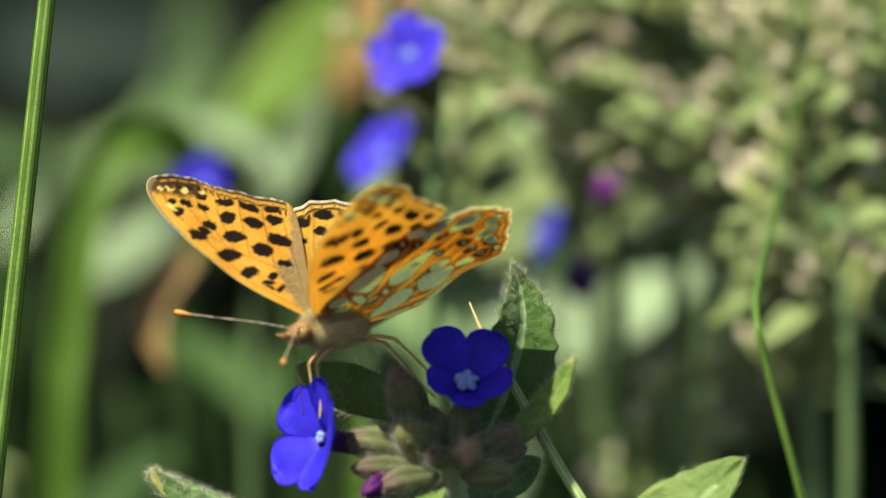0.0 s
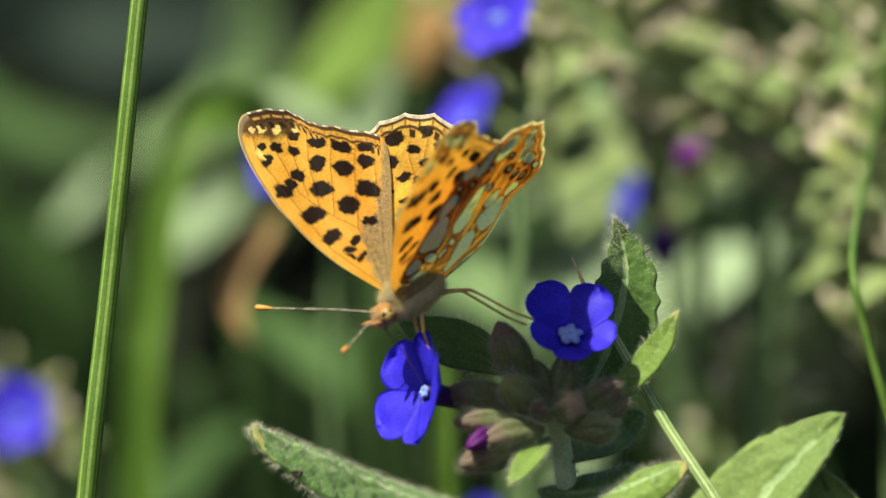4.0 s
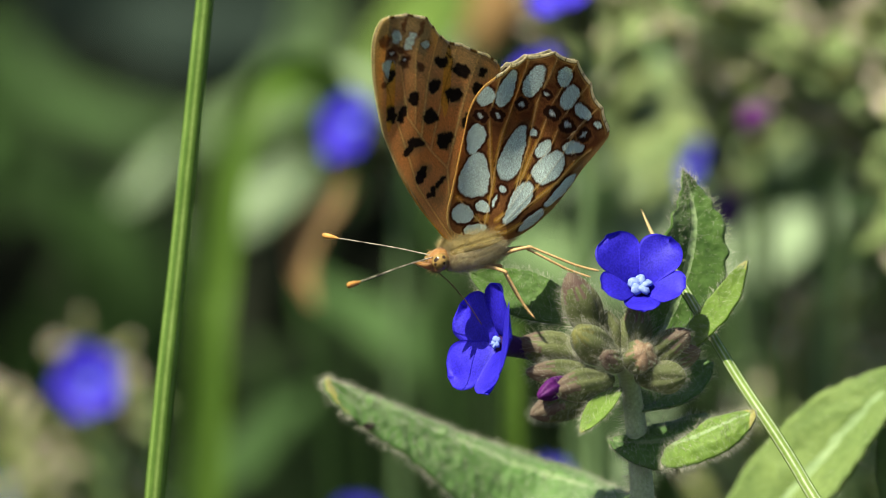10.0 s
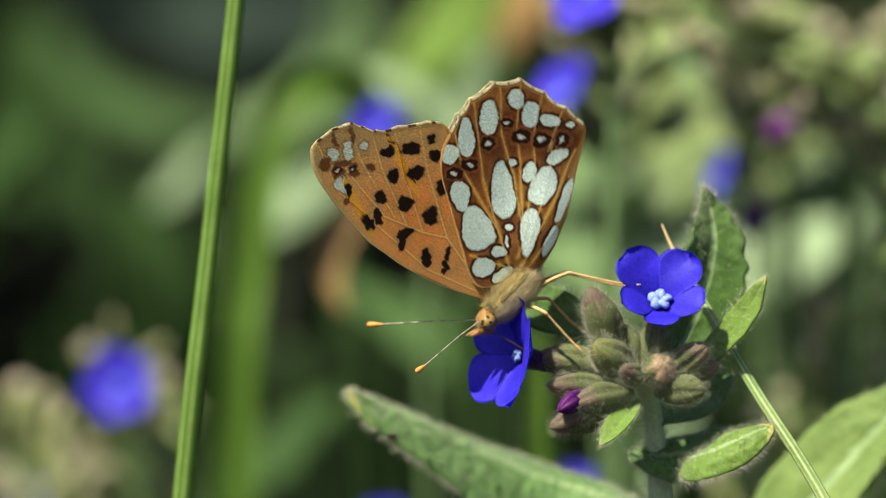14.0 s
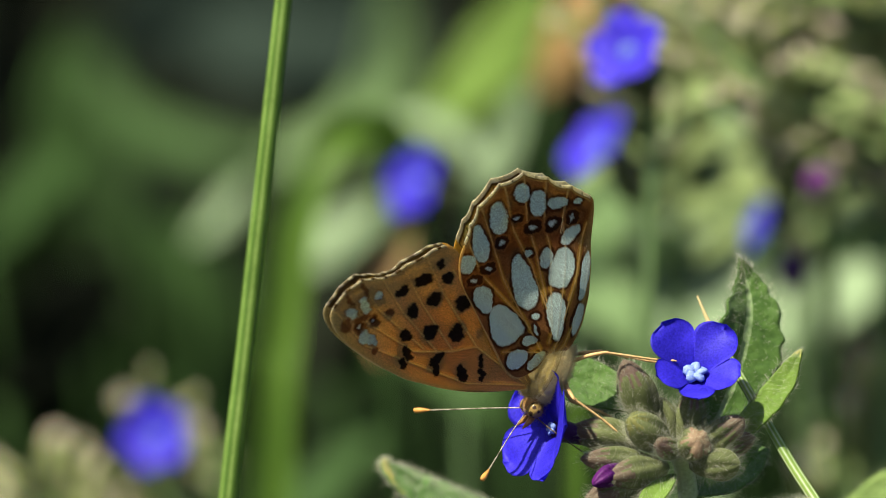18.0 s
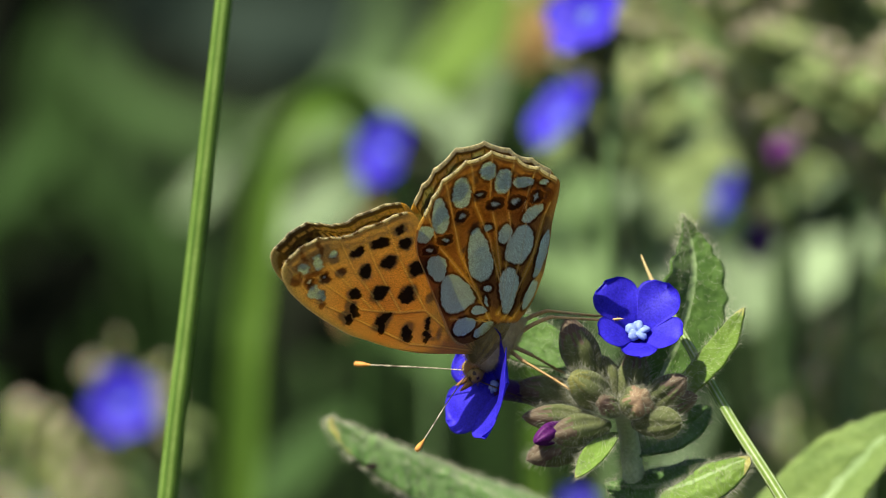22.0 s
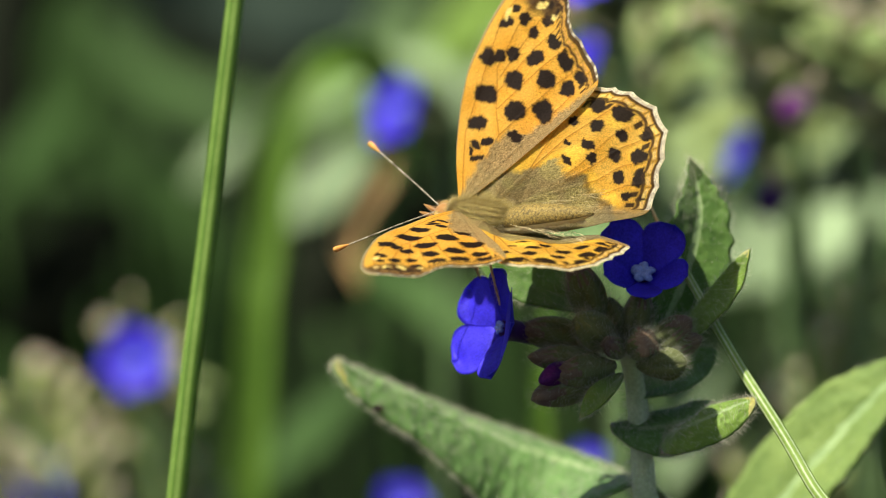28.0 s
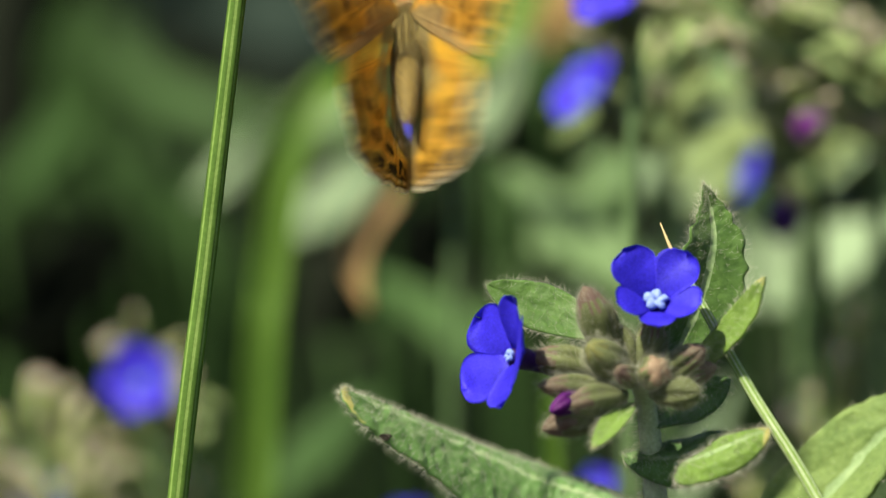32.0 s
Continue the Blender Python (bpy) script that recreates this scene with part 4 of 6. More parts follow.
# ---- the alkanet that carries the butterfly ----
alkanet = plant("alkanet_plant", soil(26, 14), "bristly blue alkanet in flower with hairy green leaves", "wild plant")
stem_me = tube("stem", [soil(26, 14), (22, 9, -150), (19.0, 5, -40), (18.2, 4, -24), (17.3, 2.9, -15), (16.4, 1.0, -11.5)], lambda t: 1.6 - 0.86 * t, M_STEM, 14, 60)
stem = grow("stem", stem_me, alkanet, "pale bristly stem")
rs = random.Random(2)
sr = []
for k in range(4200):
    z = rs.uniform(-60, -12)
    x = 17.25 + (-14 - z) * 0.075
    a = rs.uniform(0, 6.283)
    o = Vector((math.cos(a), math.sin(a), 0))
    sr.append((Vector((x, 3.2 + (-14 - z) * 0.06, z)) * MM + o * 0.85 * MM, o + Vector((0, 0, rs.uniform(-0.4, 0.3))), rs.uniform(0.4, 1.3) * MM, 0.016 * MM))
grow("stem_hair", hair_mesh("stem_hair", sr, M_HAIR), alkanet, "white bristles", "stuff")


def hairy_leaf(spine, width, up, mats=None, hairs=900, edge=260, hl=0.9, seed=0, label="", **kw):
    me, rows, m = leaf_mesh("leaf", spine, width, up, mats or [M_LEAF, M_TIP], seed=seed, **kw)
    lf = grow("leaf", me, alkanet, label)
    part("leaf_hair", leaf_hairs("leaf_hair", rows, m, hairs, hl, 0.011, edge, seed + 3), lf, "", kind="stuff")
    return lf, rows


# the long leaf below, seen along its upper face
long_leaf, long_rows = hairy_leaf([(17.4, 6, -23.6), (14.4, 20, -23.3), (11.0, 27, -22.4), (6.3, 28, -20.9), (0.6, 26, -18.3), (-5.0, 23, -15.6), (-10.8, 20, -13.2)], 12.6, (0.02, -0.52, 0.86), [M_LEAF, M_TIP, M_RIB], hairs=9000, edge=1500, hl=1.0, seed=1, nu=120, nv=36, fold=-0.5, wave=0.12, freq=1.5, rough=0.36, shape=0.38, tip=0.03, thick=0.4, roll=0.2, point=0.52, label="long bristly leaf with a yellowed tip")
spot_at, spot_up = min(long_rows, key=lambda r: math.hypot(r[0].x + 6.95, r[0].z + 17.75))
part("leaf_spot", mesh_of("leaf_spot", [(spot_at + spot_up * 0.26 + Vector((0.55 * math.cos(a) * (1 + 0.3 * math.sin(3 * a)), 0.1 * math.cos(a), 0.34 * math.sin(a)))) * MM for a in [k * math.pi / 7 for k in range(14)]] + [(spot_at + spot_up * 0.34) * MM], [(k, (k + 1) % 14, 14) for k in range(14)], [M_SOIL]), long_leaf, "dark brown rust spot")
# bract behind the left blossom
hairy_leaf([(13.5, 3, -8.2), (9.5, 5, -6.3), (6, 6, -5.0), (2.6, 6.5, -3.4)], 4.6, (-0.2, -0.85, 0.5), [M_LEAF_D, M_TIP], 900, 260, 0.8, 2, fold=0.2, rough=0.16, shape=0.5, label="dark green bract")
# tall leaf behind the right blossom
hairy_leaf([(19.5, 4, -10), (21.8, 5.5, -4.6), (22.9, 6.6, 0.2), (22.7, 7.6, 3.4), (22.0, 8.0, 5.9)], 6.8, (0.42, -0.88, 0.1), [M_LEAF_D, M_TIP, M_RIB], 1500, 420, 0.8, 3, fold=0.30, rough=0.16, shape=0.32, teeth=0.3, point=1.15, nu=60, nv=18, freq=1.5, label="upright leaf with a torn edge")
# narrow leaf to its side
hairy_leaf([(20.5, 1.5, -11.5), (23.4, 0.5, -8.6), (25.8, -0.8, -5.8), (27.6, -2, -2.4)], 3.2, (-0.25, -0.75, 0.6), [M_LEAF_BRIGHT, M_TIP], 700, 160, 0.8, 4, fold=0.1, rough=0.12, shape=0.5, tip=0.06, label="narrow sunlit leaf")
# two leaves below the buds stand for one: its shaded part, and its end turned to the sun
hairy_leaf([(15.0, 3.2, -18.6), (17.4, 2.4, -18.8), (20.0, 1.8, -18.6), (22.6, 1.6, -17.8), (24.8, 1.8, -16.6)], 5.4, (-0.12, -0.78, 0.62), [M_LEAF, M_TIP, M_RIB], 1700, 420, 1.0, 5, nu=60, nv=20, fold=-0.2, wave=0.10, rough=0.14, freq=1.6, shape=0.60, roll=0.3, point=0.55, label="broad bristly leaf under the buds")
# sunlit end, its brightness partly put into a lighter leaf colour
hairy_leaf([(20.6, 1.0, -19.0), (21.2, -2.0, -18.8), (22.6, -3.6, -18.3), (24.4, -4.2, -17.5), (26.4, -4.2, -16.6), (28.2, -3.8, -15.9)], 4.9, (-0.30, -0.66, 0.69), [M_LEAF_BRIGHT, M_TIP, M_RIB], 1500, 620, 0.9, 15, nu=60, nv=24, fold=-0.25, wave=0.08, rough=0.13, freq=1.6, shape=0.40, tip=0.10, roll=0.45, point=0.5, label="sunlit bristly leaf with a yellow edge")
# the small pointed one under the buds
hairy_leaf([(16.2, -1.5, -13.8), (14.9, -4.2, -15.0), (13.7, -5.8, -16.4), (12.5, -6.4, -17.8)], 2.3, (-0.1, -0.65, 0.75), [M_LEAF_BRIGHT, M_TIP], 420, 200, 0.7, 7, fold=0.3, rough=0.08, shape=0.5, tip=0.05, label="small pointed yellow-green leaf")
hairy_leaf([(16.8, 2.5, -16.2), (19.6, 4.5, -15.0), (22.4, 5.5, -13.4), (24.6, 6, -11.6)], 4.8, (-0.2, -0.7, 0.68), [M_LEAF, M_TIP], 600, 200, 0.8, 8, fold=0.25, rough=0.14, label="green leaf behind the buds")

BUDS = [  # base, tip, radius, purple, hairs, open
    ((14.2, 0.5, -10.2), (11.5, -1.0, -3.4), 1.75, 1, 520, 0),
    ((15.4, 0, -11.4), (12.0, -4.2, -8.6), 1.75, 0, 520, 1),
    ((14.2, 0.8, -10.8), (6.5, 0.7, -9.8), 1.6, 1, 460, 0),
    ((14.6, -1.5, -12.6), (7.6, -4.0, -12.3), 1.25, 1, 420, 0),
    ((15.2, -1, -13.4), (8.0, -4.6, -16.2), 1.68, 1, 480, 0),
    ((15.4, -2, -13.0), (10.0, -5.4, -14.0), 1.5, 1, 420, 0),
    ((17.0, 0.6, -12.0), (17.9, 0.8, -5.9), 1.50, 1, 420, 0),
    ((17.2, -1.0, -12.0), (18.4, -3.9, -10.4), 1.5, 0, 480, 3),
    ((17.6, 0, -12.2), (22.4, -2.0, -8.7), 1.46, 1, 420, 0),
    ((18.0, 0.2, -12.4), (23.4, -1.0, -10.4), 1.25, 1, 360, 0),
    ((17.6, -1, -12.9), (22.0, -3.4, -12.8), 1.55, 0, 420, 0),
    ((16.4, 0.8, -11.4), (14.8, 0.5, -6.8), 1.05, 0, 300, 0),
    ((16.2, -0.8, -12.0), (14.6, -4.4, -10.8), 1.1, 1, 380, 0)]
M_BUDPINK = soft_mat("pink_bud_tip", (0.19, 0.115, 0.085), (0.30, 0.215, 0.135), 900.0, 0.6, 0.2)
M_BUDYEL = soft_mat("opening_sepals", (0.12, 0.14, 0.04), (0.24, 0.23, 0.08), 700.0, 0.6, 0.3)
for base, tip, r, purple, hairs, op in BUDS:
    end = (M_CALYX_P, M_BUDYEL, M_VIOLET, M_BUDPINK)[op]
    me = bud_mesh("calyx", base, tip, r, [M_CALYX, end] if op or purple else [M_CALYX], blunt=0.55 if op < 2 else 0.7, cap=(0.38, 0.87, 0.87, 0.74)[op] if op else 0.72)
    cx = grow("calyx", me, alkanet, "bristly purple-brown calyx" if purple else "bristly green calyx")
    lean = (Vector(tip) - Vector(base)).normalized() * 0.7
    part("calyx_hair", skin_hairs("calyx_hair", me, int(hairs * 1.9), 0.95, 0.0062, lean, 5), cx, "", kind="stuff")
# a violet corolla still folded
v_me = bud_mesh("folded_corolla", (11.6, -3.6, -12.9), (8.7, -6.0, -14.6), 1.0, [M_VIOLET_D], 5, 0.5)
grow("folded_corolla", v_me, alkanet, "violet folded corolla")

blossom(alkanet, (17.9, -0.6, -5.1), (0.06, -0.76, 0.60), 4.35, 36, 0.95, seed=1, width=0.92, lobes=(1.12, 0.9, 0.86, 0.9, 1.12), eye=0.92)
blossom(alkanet, (5.3, -0.6, -9.75), (-0.76, -0.62, 0.18), 5.2, -90, 0.8, seed=2, eye=0.42, lobes=(0.95, 1.06, 1.06, 1.06, 1.06), cups=(0.98, 0.86, 0.44, 0.44, 0.66), wides=(1.30, 0.68, 0.90, 0.92, 0.66))

# ---- grasses in front ----
g_base = soil(-50, 30)
grass_stalk = plant("tall_grass", g_base, "upright ribbed green grass stalk", "grass")


def stalk_mesh(points, width, mat_a, mat_b, n=60):
    """A stalk with raised ribs: three pale ones between green grooves."""
    path = [p * MM for p in spline(points, n)]
    verts, faces, idx = [], [], []
    sides = 18
    for i, p in enumerate(path):
        t = (path[min(i + 1, n)] - path[max(i - 1, 0)]).normalized()
        s = t.cross(Vector((0, -1, 0))).normalized()
        u = s.cross(t)
        w = width(i / n) * MM
        for k in range(sides):
            a = 2 * math.pi * k / sides
            r = w * (1 + 0.10 * math.cos(6 * a))
            verts.append(p + s * math.cos(a) * r + u * math.sin(a) * r * 0.55)
    for i in range(n):
        for k in range(sides):
            a, b = i * sides + k, i * sides + (k + 1) % sides
            faces.append((a, b, b + sides, a + sides))
            idx.append(1 if k % 3 == 1 else 0)
    return mesh_of("stalk", verts, faces, [mat_a, mat_b], idx)


grow("stalk", stalk_mesh([g_base, (-36, 22, -140), (-26.6, 15.5, -32), (-23.3, 15, 0), (-20.75, 15, 24), (-17, 15, 60), (-13, 14, 110)], lambda t: 0.98 - 0.36 * t, M_GRASS, M_GRASS_L), grass_stalk, "ribbed stalk")

bent = plant("bent_grass", soil(95, -60), "grass stalk with a dry straw-coloured tip leaning by the buds", "grass")
grow("stalk", stalk_mesh([soil(95, -60), (62, -30, -110), (41, -8, -39), (32.8, -3, -22.6), (26.6, 0, -12.7), (22.3, 3, -5.4), (20.2, 4.2, -1.8)], lambda t: 0.70 - 0.38 * t, M_GRASS_L, M_STEM), bent, "green stalk")
grow("dry_tip", tube("dry_tip", [(20.3, 4.1, -2.0), (19.2, 5, 0.0), (18.2, 6, 2.3)], lambda t: 0.3 - 0.24 * t, M_STRAW, 8, 10), bent, "dry pale tip")

thin_stem = plant("slender_grass", soil(70, 60), "thin green flower stem with a kink", "grass")
grow("stalk", tube("stalk", [soil(70, 60), (62, 50, -100), (51.4, 41, -28), (49.1, 40, -16.6), (46, 40, -5), (44.8, 41, 0.7), (45.4, 52, 4.5), (47.6, 80, 10.5), (50, 110, 18), (52, 140, 27)], lambda t: 0.40 - 0.15 * t ** 3, M_GRASS, 10, 70), thin_stem, "green stem")

# ---- broad leaves near by ----
side_plant = plant("alkanet_plant", soil(60, 60), "broad pale green bristly leaves of a young alkanet", "wild plant")
for spine, w, upv, sd in (
        ([soil(60, 60), (40, 45, -120), (26, 36, -48), (29, 32, -30), (36, 30, -20), (43.6, 29, -12.2)], 10.5, (-0.35, -0.7, 0.6), 3),
        ([soil(60, 60), (62, 48, -100), (54, 40, -48), (48, 34, -32), (44, 31, -24), (41, 30, -17)], 7, (-0.3, -0.8, 0.5), 5)):
    me, rows, m = leaf_mesh("leaf", spine, w, upv, [M_SIDE, M_TIP, M_RIB], nu=60, nv=18, fold=0.25, rough=0.45, shape=0.72, thick=0.5, seed=sd)
    lf = grow("leaf", me, side_plant, "pale green leaf")
    part("leaf_hair", leaf_hairs("leaf_hair", rows, m, 900, 0.7, 0.018, 260, sd), lf, "", kind="stuff")

# ---- the arching blade behind ----
arch = plant("arching_grass", soil(-34, 190), "broad green grass blade bent over to a withered tip", "grass")


def blade_mesh(points, width, upv, mat, dry=None, n=70, fold=0.35, part_dry=0.72):
    path = spline(points, n)
    verts, faces, idx = [], [], []
    for sg in (0.12, -0.12):
        for i, p in enumerate(path):
            t = (path[min(i + 1, n)] - path[max(i - 1, 0)]).normalized()
            s = t.cross(Vector(upv)).normalized()
            nn = s.cross(t)
            w = width(i / n)
            for j in range(9):
                y = j / 4 - 1
                verts.append((p + s * y * w + nn * (fold * abs(y) * w + sg)) * MM)
    off = (n + 1) * 9
    for i in range(n):
        for j in range(8):
            a = i * 9 + j
            faces += [(a, a + 1, a + 10, a + 9), (off + a, off + a + 9, off + a + 10, off + a + 1)]
            e = 1 if dry and i / n > part_dry + 0.03 * math.sin(j * 2.1) else 0
            idx += [e, e]
        for j in (0, 8):
            a = i * 9 + j
            faces.append((a, a + 9, off + a + 9, off + a))
            idx.append(1 if dry and i / n > part_dry else 0)
    return mesh_of("blade", verts, faces, [mat, dry] if dry else [mat], idx)


grow("blade", blade_mesh([soil(-34, 190), (-30, 186, -120), (-25.4, 180, -22), (-24.3, 180, -4.6), (-22.5, 180, 8.6), (-18.6, 182, 16.2), (-13.8, 186, 17.6), (-10.8, 188, 13), (-11.3, 187, 6.4), (-14.2, 186, 1.4), (-15.4, 185, -2.6), (-14.0, 184, -7.2)], lambda t: (1.95 if t < 0.70 else 1.95 - 3.2 * (t - 0.70)) * (1 if t < 0.93 else (1 - t) / 0.07 * 0.8 + 0.2), (0.1, -1, 0.2), M_BLADE, M_DRY), arch, "arched blade")
low_stem = plant("meadow_grass", soil(9, 120), "upright green grass blade", "grass")
grow("blade", blade_mesh([soil(9, 120), (7.6, 118, -100), (7.0, 116, -32), (6.8, 115, -18), (7.2, 115, -8)], lambda t: 1.3 * (1 - t) ** 0.35 + 0.1, (0.2, -1, 0.1), M_BLADE), low_stem, "green blade")


# ---- blossoms behind ----
def far_flower(name, centre, normal, R, base, mat=None, spin=20, seed=1, cal=True):
    pl = plant(name, soil(*base), "blue alkanet stem with an open flower", "wild plant", "alkanets behind")
    c = Vector(centre)
    n = Vector(normal).normalized()
    root = c - n * R * 1.6 + Vector((0, 0, -R * 0.6))
    b = Vector(soil(*base))
    grow("stem", tube("stem", [b, b.lerp(root, 0.5) + Vector((3, 4, 0)), b.lerp(root, 0.9), root, c - n * R * 0.9], lambda t: 0.8 - 0.3 * t, M_SAGE, 8, 30), pl, "hairy stem")
    blossom(pl, centre, normal, R, spin, 0.6, mat or M_PETAL_FAR, seed=seed, detail=False, width=0.86)
    if cal:
        grow("calyx", bud_mesh("calyx", tuple(root), tuple(c - n * R * 0.35), R * 0.42, [M_CALYX]), pl, "green calyx")
    return pl


bg = [((12.3, 105, 25.3), (-0.35, -0.8, 0.4), 4.3, (14, 130), 15, 3), ((9.6, 158, 15.6), (-0.6, -0.5, 0.5), 4.3, (12, 180), 40, 4),
      ((-9.6, 183, 12.0), (-0.7, -0.6, 0.2), 4.1, (-6, 200), 10, 5), ((27.6, 180, 7.6), (-0.85, -0.2, 0.3), 3.6, (30, 200), 30, 6),
      ((-37.8, 185, -15.4), (-0.3, -0.85, 0.25), 4.1, (-36, 210), 24, 7), ((-9.4, 190, -30.6), (0.1, -0.8, 0.5), 2.8, (-6, 215), 50, 8),
      ((-48.6, 190, -28.6), (0.1, -0.8, 0.5), 3.6, (-46, 215), 12, 9), ((10.9, 150, -24.8), (0.2, -0.8, 0.5), 2.0, (13, 170), 12, 10)]
for c, nrm, R, base, spin, sd in bg:
    far_flower("flowering_alkanet", c, nrm, R, base, None, spin, sd)
violet = plant("flowering_alkanet", soil(34, 165), "alkanet stem with a fading violet bud", "wild plant", "alkanets behind")
grow("stem", tube("stem", [soil(34, 165), (35, 160, -100), (34, 152, -10), (33, 151, 10)], lambda t: 0.8 - 0.3 * t, M_DIM, 8, 24), violet, "hairy stem")
grow("folded_corolla", bud_mesh("folded_corolla", (33.6, 151, 11.2), (31.6, 149, 13.6), 2.0, [M_VIOLET]), violet, "violet folded corolla")
grow("folded_corolla", bud_mesh("folded_corolla", (29.4, 172, 5.0), (30.4, 169, 0.6), 2.1, [M_TUBE]), violet, "dark violet folded corolla")


# ---- bud spikes behind ----
def lump(name, r, ln, seed):
    return bud_mesh(name, (0, 0, 0), (0, 0, ln), r, [M_BUD, M_BUD_TIP], 5, 0.62, 10, 12, 0.80)


LUMPS = [lump("bud", 1.05, 5.6, 1), lump("bud", 1.25, 6.6, 2), lump("bud", 0.9, 4.8, 3)]


def spike(points, base, n, spread, label="bristly flower spike full of pale green buds", seed=1, size=1.0, leaves=7, nearer=0.0, dense=3.0):
    """An arched raceme: buds in two rows along the upper part of the stem."""
    rnd = random.Random(seed)
    points = [tuple(Vector((p[0], 0, p[2])) * (1 - nearer / (1000 + p[1])) + Vector((0, p[1] - nearer, 0))) for p in points]
    b = soil(base[0], base[1] - nearer)
    pl = plant("budding_alkanet", b, label, "wild plant", "bud spikes behind")
    p0 = Vector(points[0])
    path_pts = [b, tuple(Vector(b).lerp(p0, 0.55) + Vector((rnd.uniform(-6, 6), 6, 0))), *points]
    grow("stem", tube("stem", path_pts, lambda t: 1.0 - 0.5 * t, M_SAGE, 8, 40), pl, "hairy stem")
    path = spline(points, 60)
    root = Matrix.Translation(-Vector(pl["root"]))
    n = int(n * dense * 0.8)
    for k in range(n):
        t = (k + 0.5) / n
        i = min(59, int(t * 60))
        tan = (path[i + 1] - path[i]).normalized()
        side = tan.cross(Vector((0, -1, 0))).normalized() * (1 if k % 2 else -1)
        out = side * rnd.uniform(0.5, 1.0) + Vector((rnd.uniform(-0.4, 0.4), -rnd.uniform(-0.5, 0.9), 0.35)) + tan * 0.9
        c = path[i] + out * rnd.uniform(0.1, 0.5) * spread
        m = facing(c, out, (0.3, 1, 0.2), rnd.uniform(0, 360))
        s = 1.02 * size * rnd.uniform(0.7, 1.3) * (1.15 - 0.35 * t)
        bd = part("bud", LUMPS[k % 3], pl, "", root @ m)
        bd.scale = (0.72 * s, 0.72 * s, 1.15 * s)
    for k in range(leaves * 2):
        i = rnd.randrange(2, 50)
        d = Vector((rnd.choice((-1, 1)) * rnd.uniform(0.6, 1), rnd.uniform(-0.6, 0.4), rnd.uniform(-0.2, 0.7))).normalized()
        q = path[i]
        ln = rnd.uniform(6, 12)
        me, _, _ = leaf_mesh("leaf", [tuple(q), tuple(q + d * ln * 0.5 + Vector((0, 0, 1))), tuple(q + d * ln - Vector((0, 0, 1.5)))], rnd.uniform(1.8, 3.2), (0, -0.7, 0.7), [M_BRACT], nu=14, nv=8, fold=0.3, seed=k)
        grow("leaf", me, pl, "narrow leaf")


spike([(18, 175, 8), (16, 168, 14), (13, 162, 22), (9, 158, 30)], (30, 210), 12, 5.0, seed=1, leaves=5)
spike([(54, 180, 0), (45, 172, 11), (34, 164, 18), (26, 160, 23), (18, 160, 31)], (60, 220), 46, 6.0, seed=2, size=0.72, nearer=25, dense=5.0, leaves=12)
spike([(54, 165, -12), (51, 160, 8), (49, 158, 20), (46, 160, 31)], (62, 190), 36, 6.0, seed=3, size=0.8, nearer=25, dense=5.0, leaves=12)
spike([(58, 160, -4), (55, 160, 10), (53.5, 160, 22), (52, 160, 29)], (66, 185), 24, 5.5, seed=4, size=0.8, nearer=35, dense=4.5, leaves=9)
spike([(68, 165, -2), (64, 162, 14), (61, 160, 26), (59, 160, 36)], (74, 190), 30, 6.0, seed=5, size=0.8, nearer=35, dense=4.5, leaves=9)
spike([(31, 200, 6), (31, 196, 14), (28, 192, 22), (24, 190, 32)], (36, 230), 30, 6.5, seed=6)
spike([(44, 215, 6), (44, 210, 14), (42, 205, 22), (37, 200, 36)], (48, 240), 36, 7, seed=7)
spike([(-44, 195, -50), (-45, 192, -37), (-47, 190, -28.5), (-50, 190, -22.5)], (-40, 225), 36, 7, seed=8, size=0.92)
spike([(-33, 200, -48), (-35, 197, -36), (-37, 195, -25), (-37.8, 193, -14.2)], (-28, 225), 34, 6, seed=9, size=0.8)
spike([(-56, 200, -50), (-57, 197, -40), (-58, 195, -30.5), (-59, 195, -24)], (-50, 230), 26, 7, seed=10, size=0.92)
spike([(30, 185, -44), (34, 182, -30), (37, 180, -22), (40, 180, -12)], (24, 215), 16, 6, seed=11)


spike([(39.8, 185, 11.6), (32.4, 178, 20.0), (23.9, 172, 25.4), (15.5, 168, 27.8)], (46, 215), 28, 6.0, seed=12, size=0.8, nearer=15, dense=5.0, leaves=10)
spike([(40.0, 175, 24.2), (35.9, 172, 29.0), (29.8, 170, 31.4), (22.6, 168, 33.7)], (50, 200), 22, 6.0, seed=13, size=0.75, nearer=25, dense=5.0, leaves=9)

# ---- broad leaves behind ----
def leafy(base, leaves, label, mat, seed=1):
    b = soil(*base)
    pl = plant("broad_leaved_plant", b, label, "wild plant", "broad leaves behind")
    for k, (spine, w, upv) in enumerate(leaves):
        p0 = Vector(spine[0])
        stalk = [b, tuple(Vector(b).lerp(p0, 0.6) + Vector((4, 5, 0))), tuple(p0)]
        me, _, _ = leaf_mesh("leaf", spine, w, upv, [mat], nu=34, nv=14, fold=0.22, wave=0.12, rough=0.6, shape=0.5, thick=0.6, seed=seed + k, roll=0.3)
        lf = grow("leaf", me, pl, "")
        part("leaf_stalk", tube("leaf_stalk", stalk, lambda t: 1.3 - 0.5 * t, M_DIM, 8, 16), lf)
    return pl


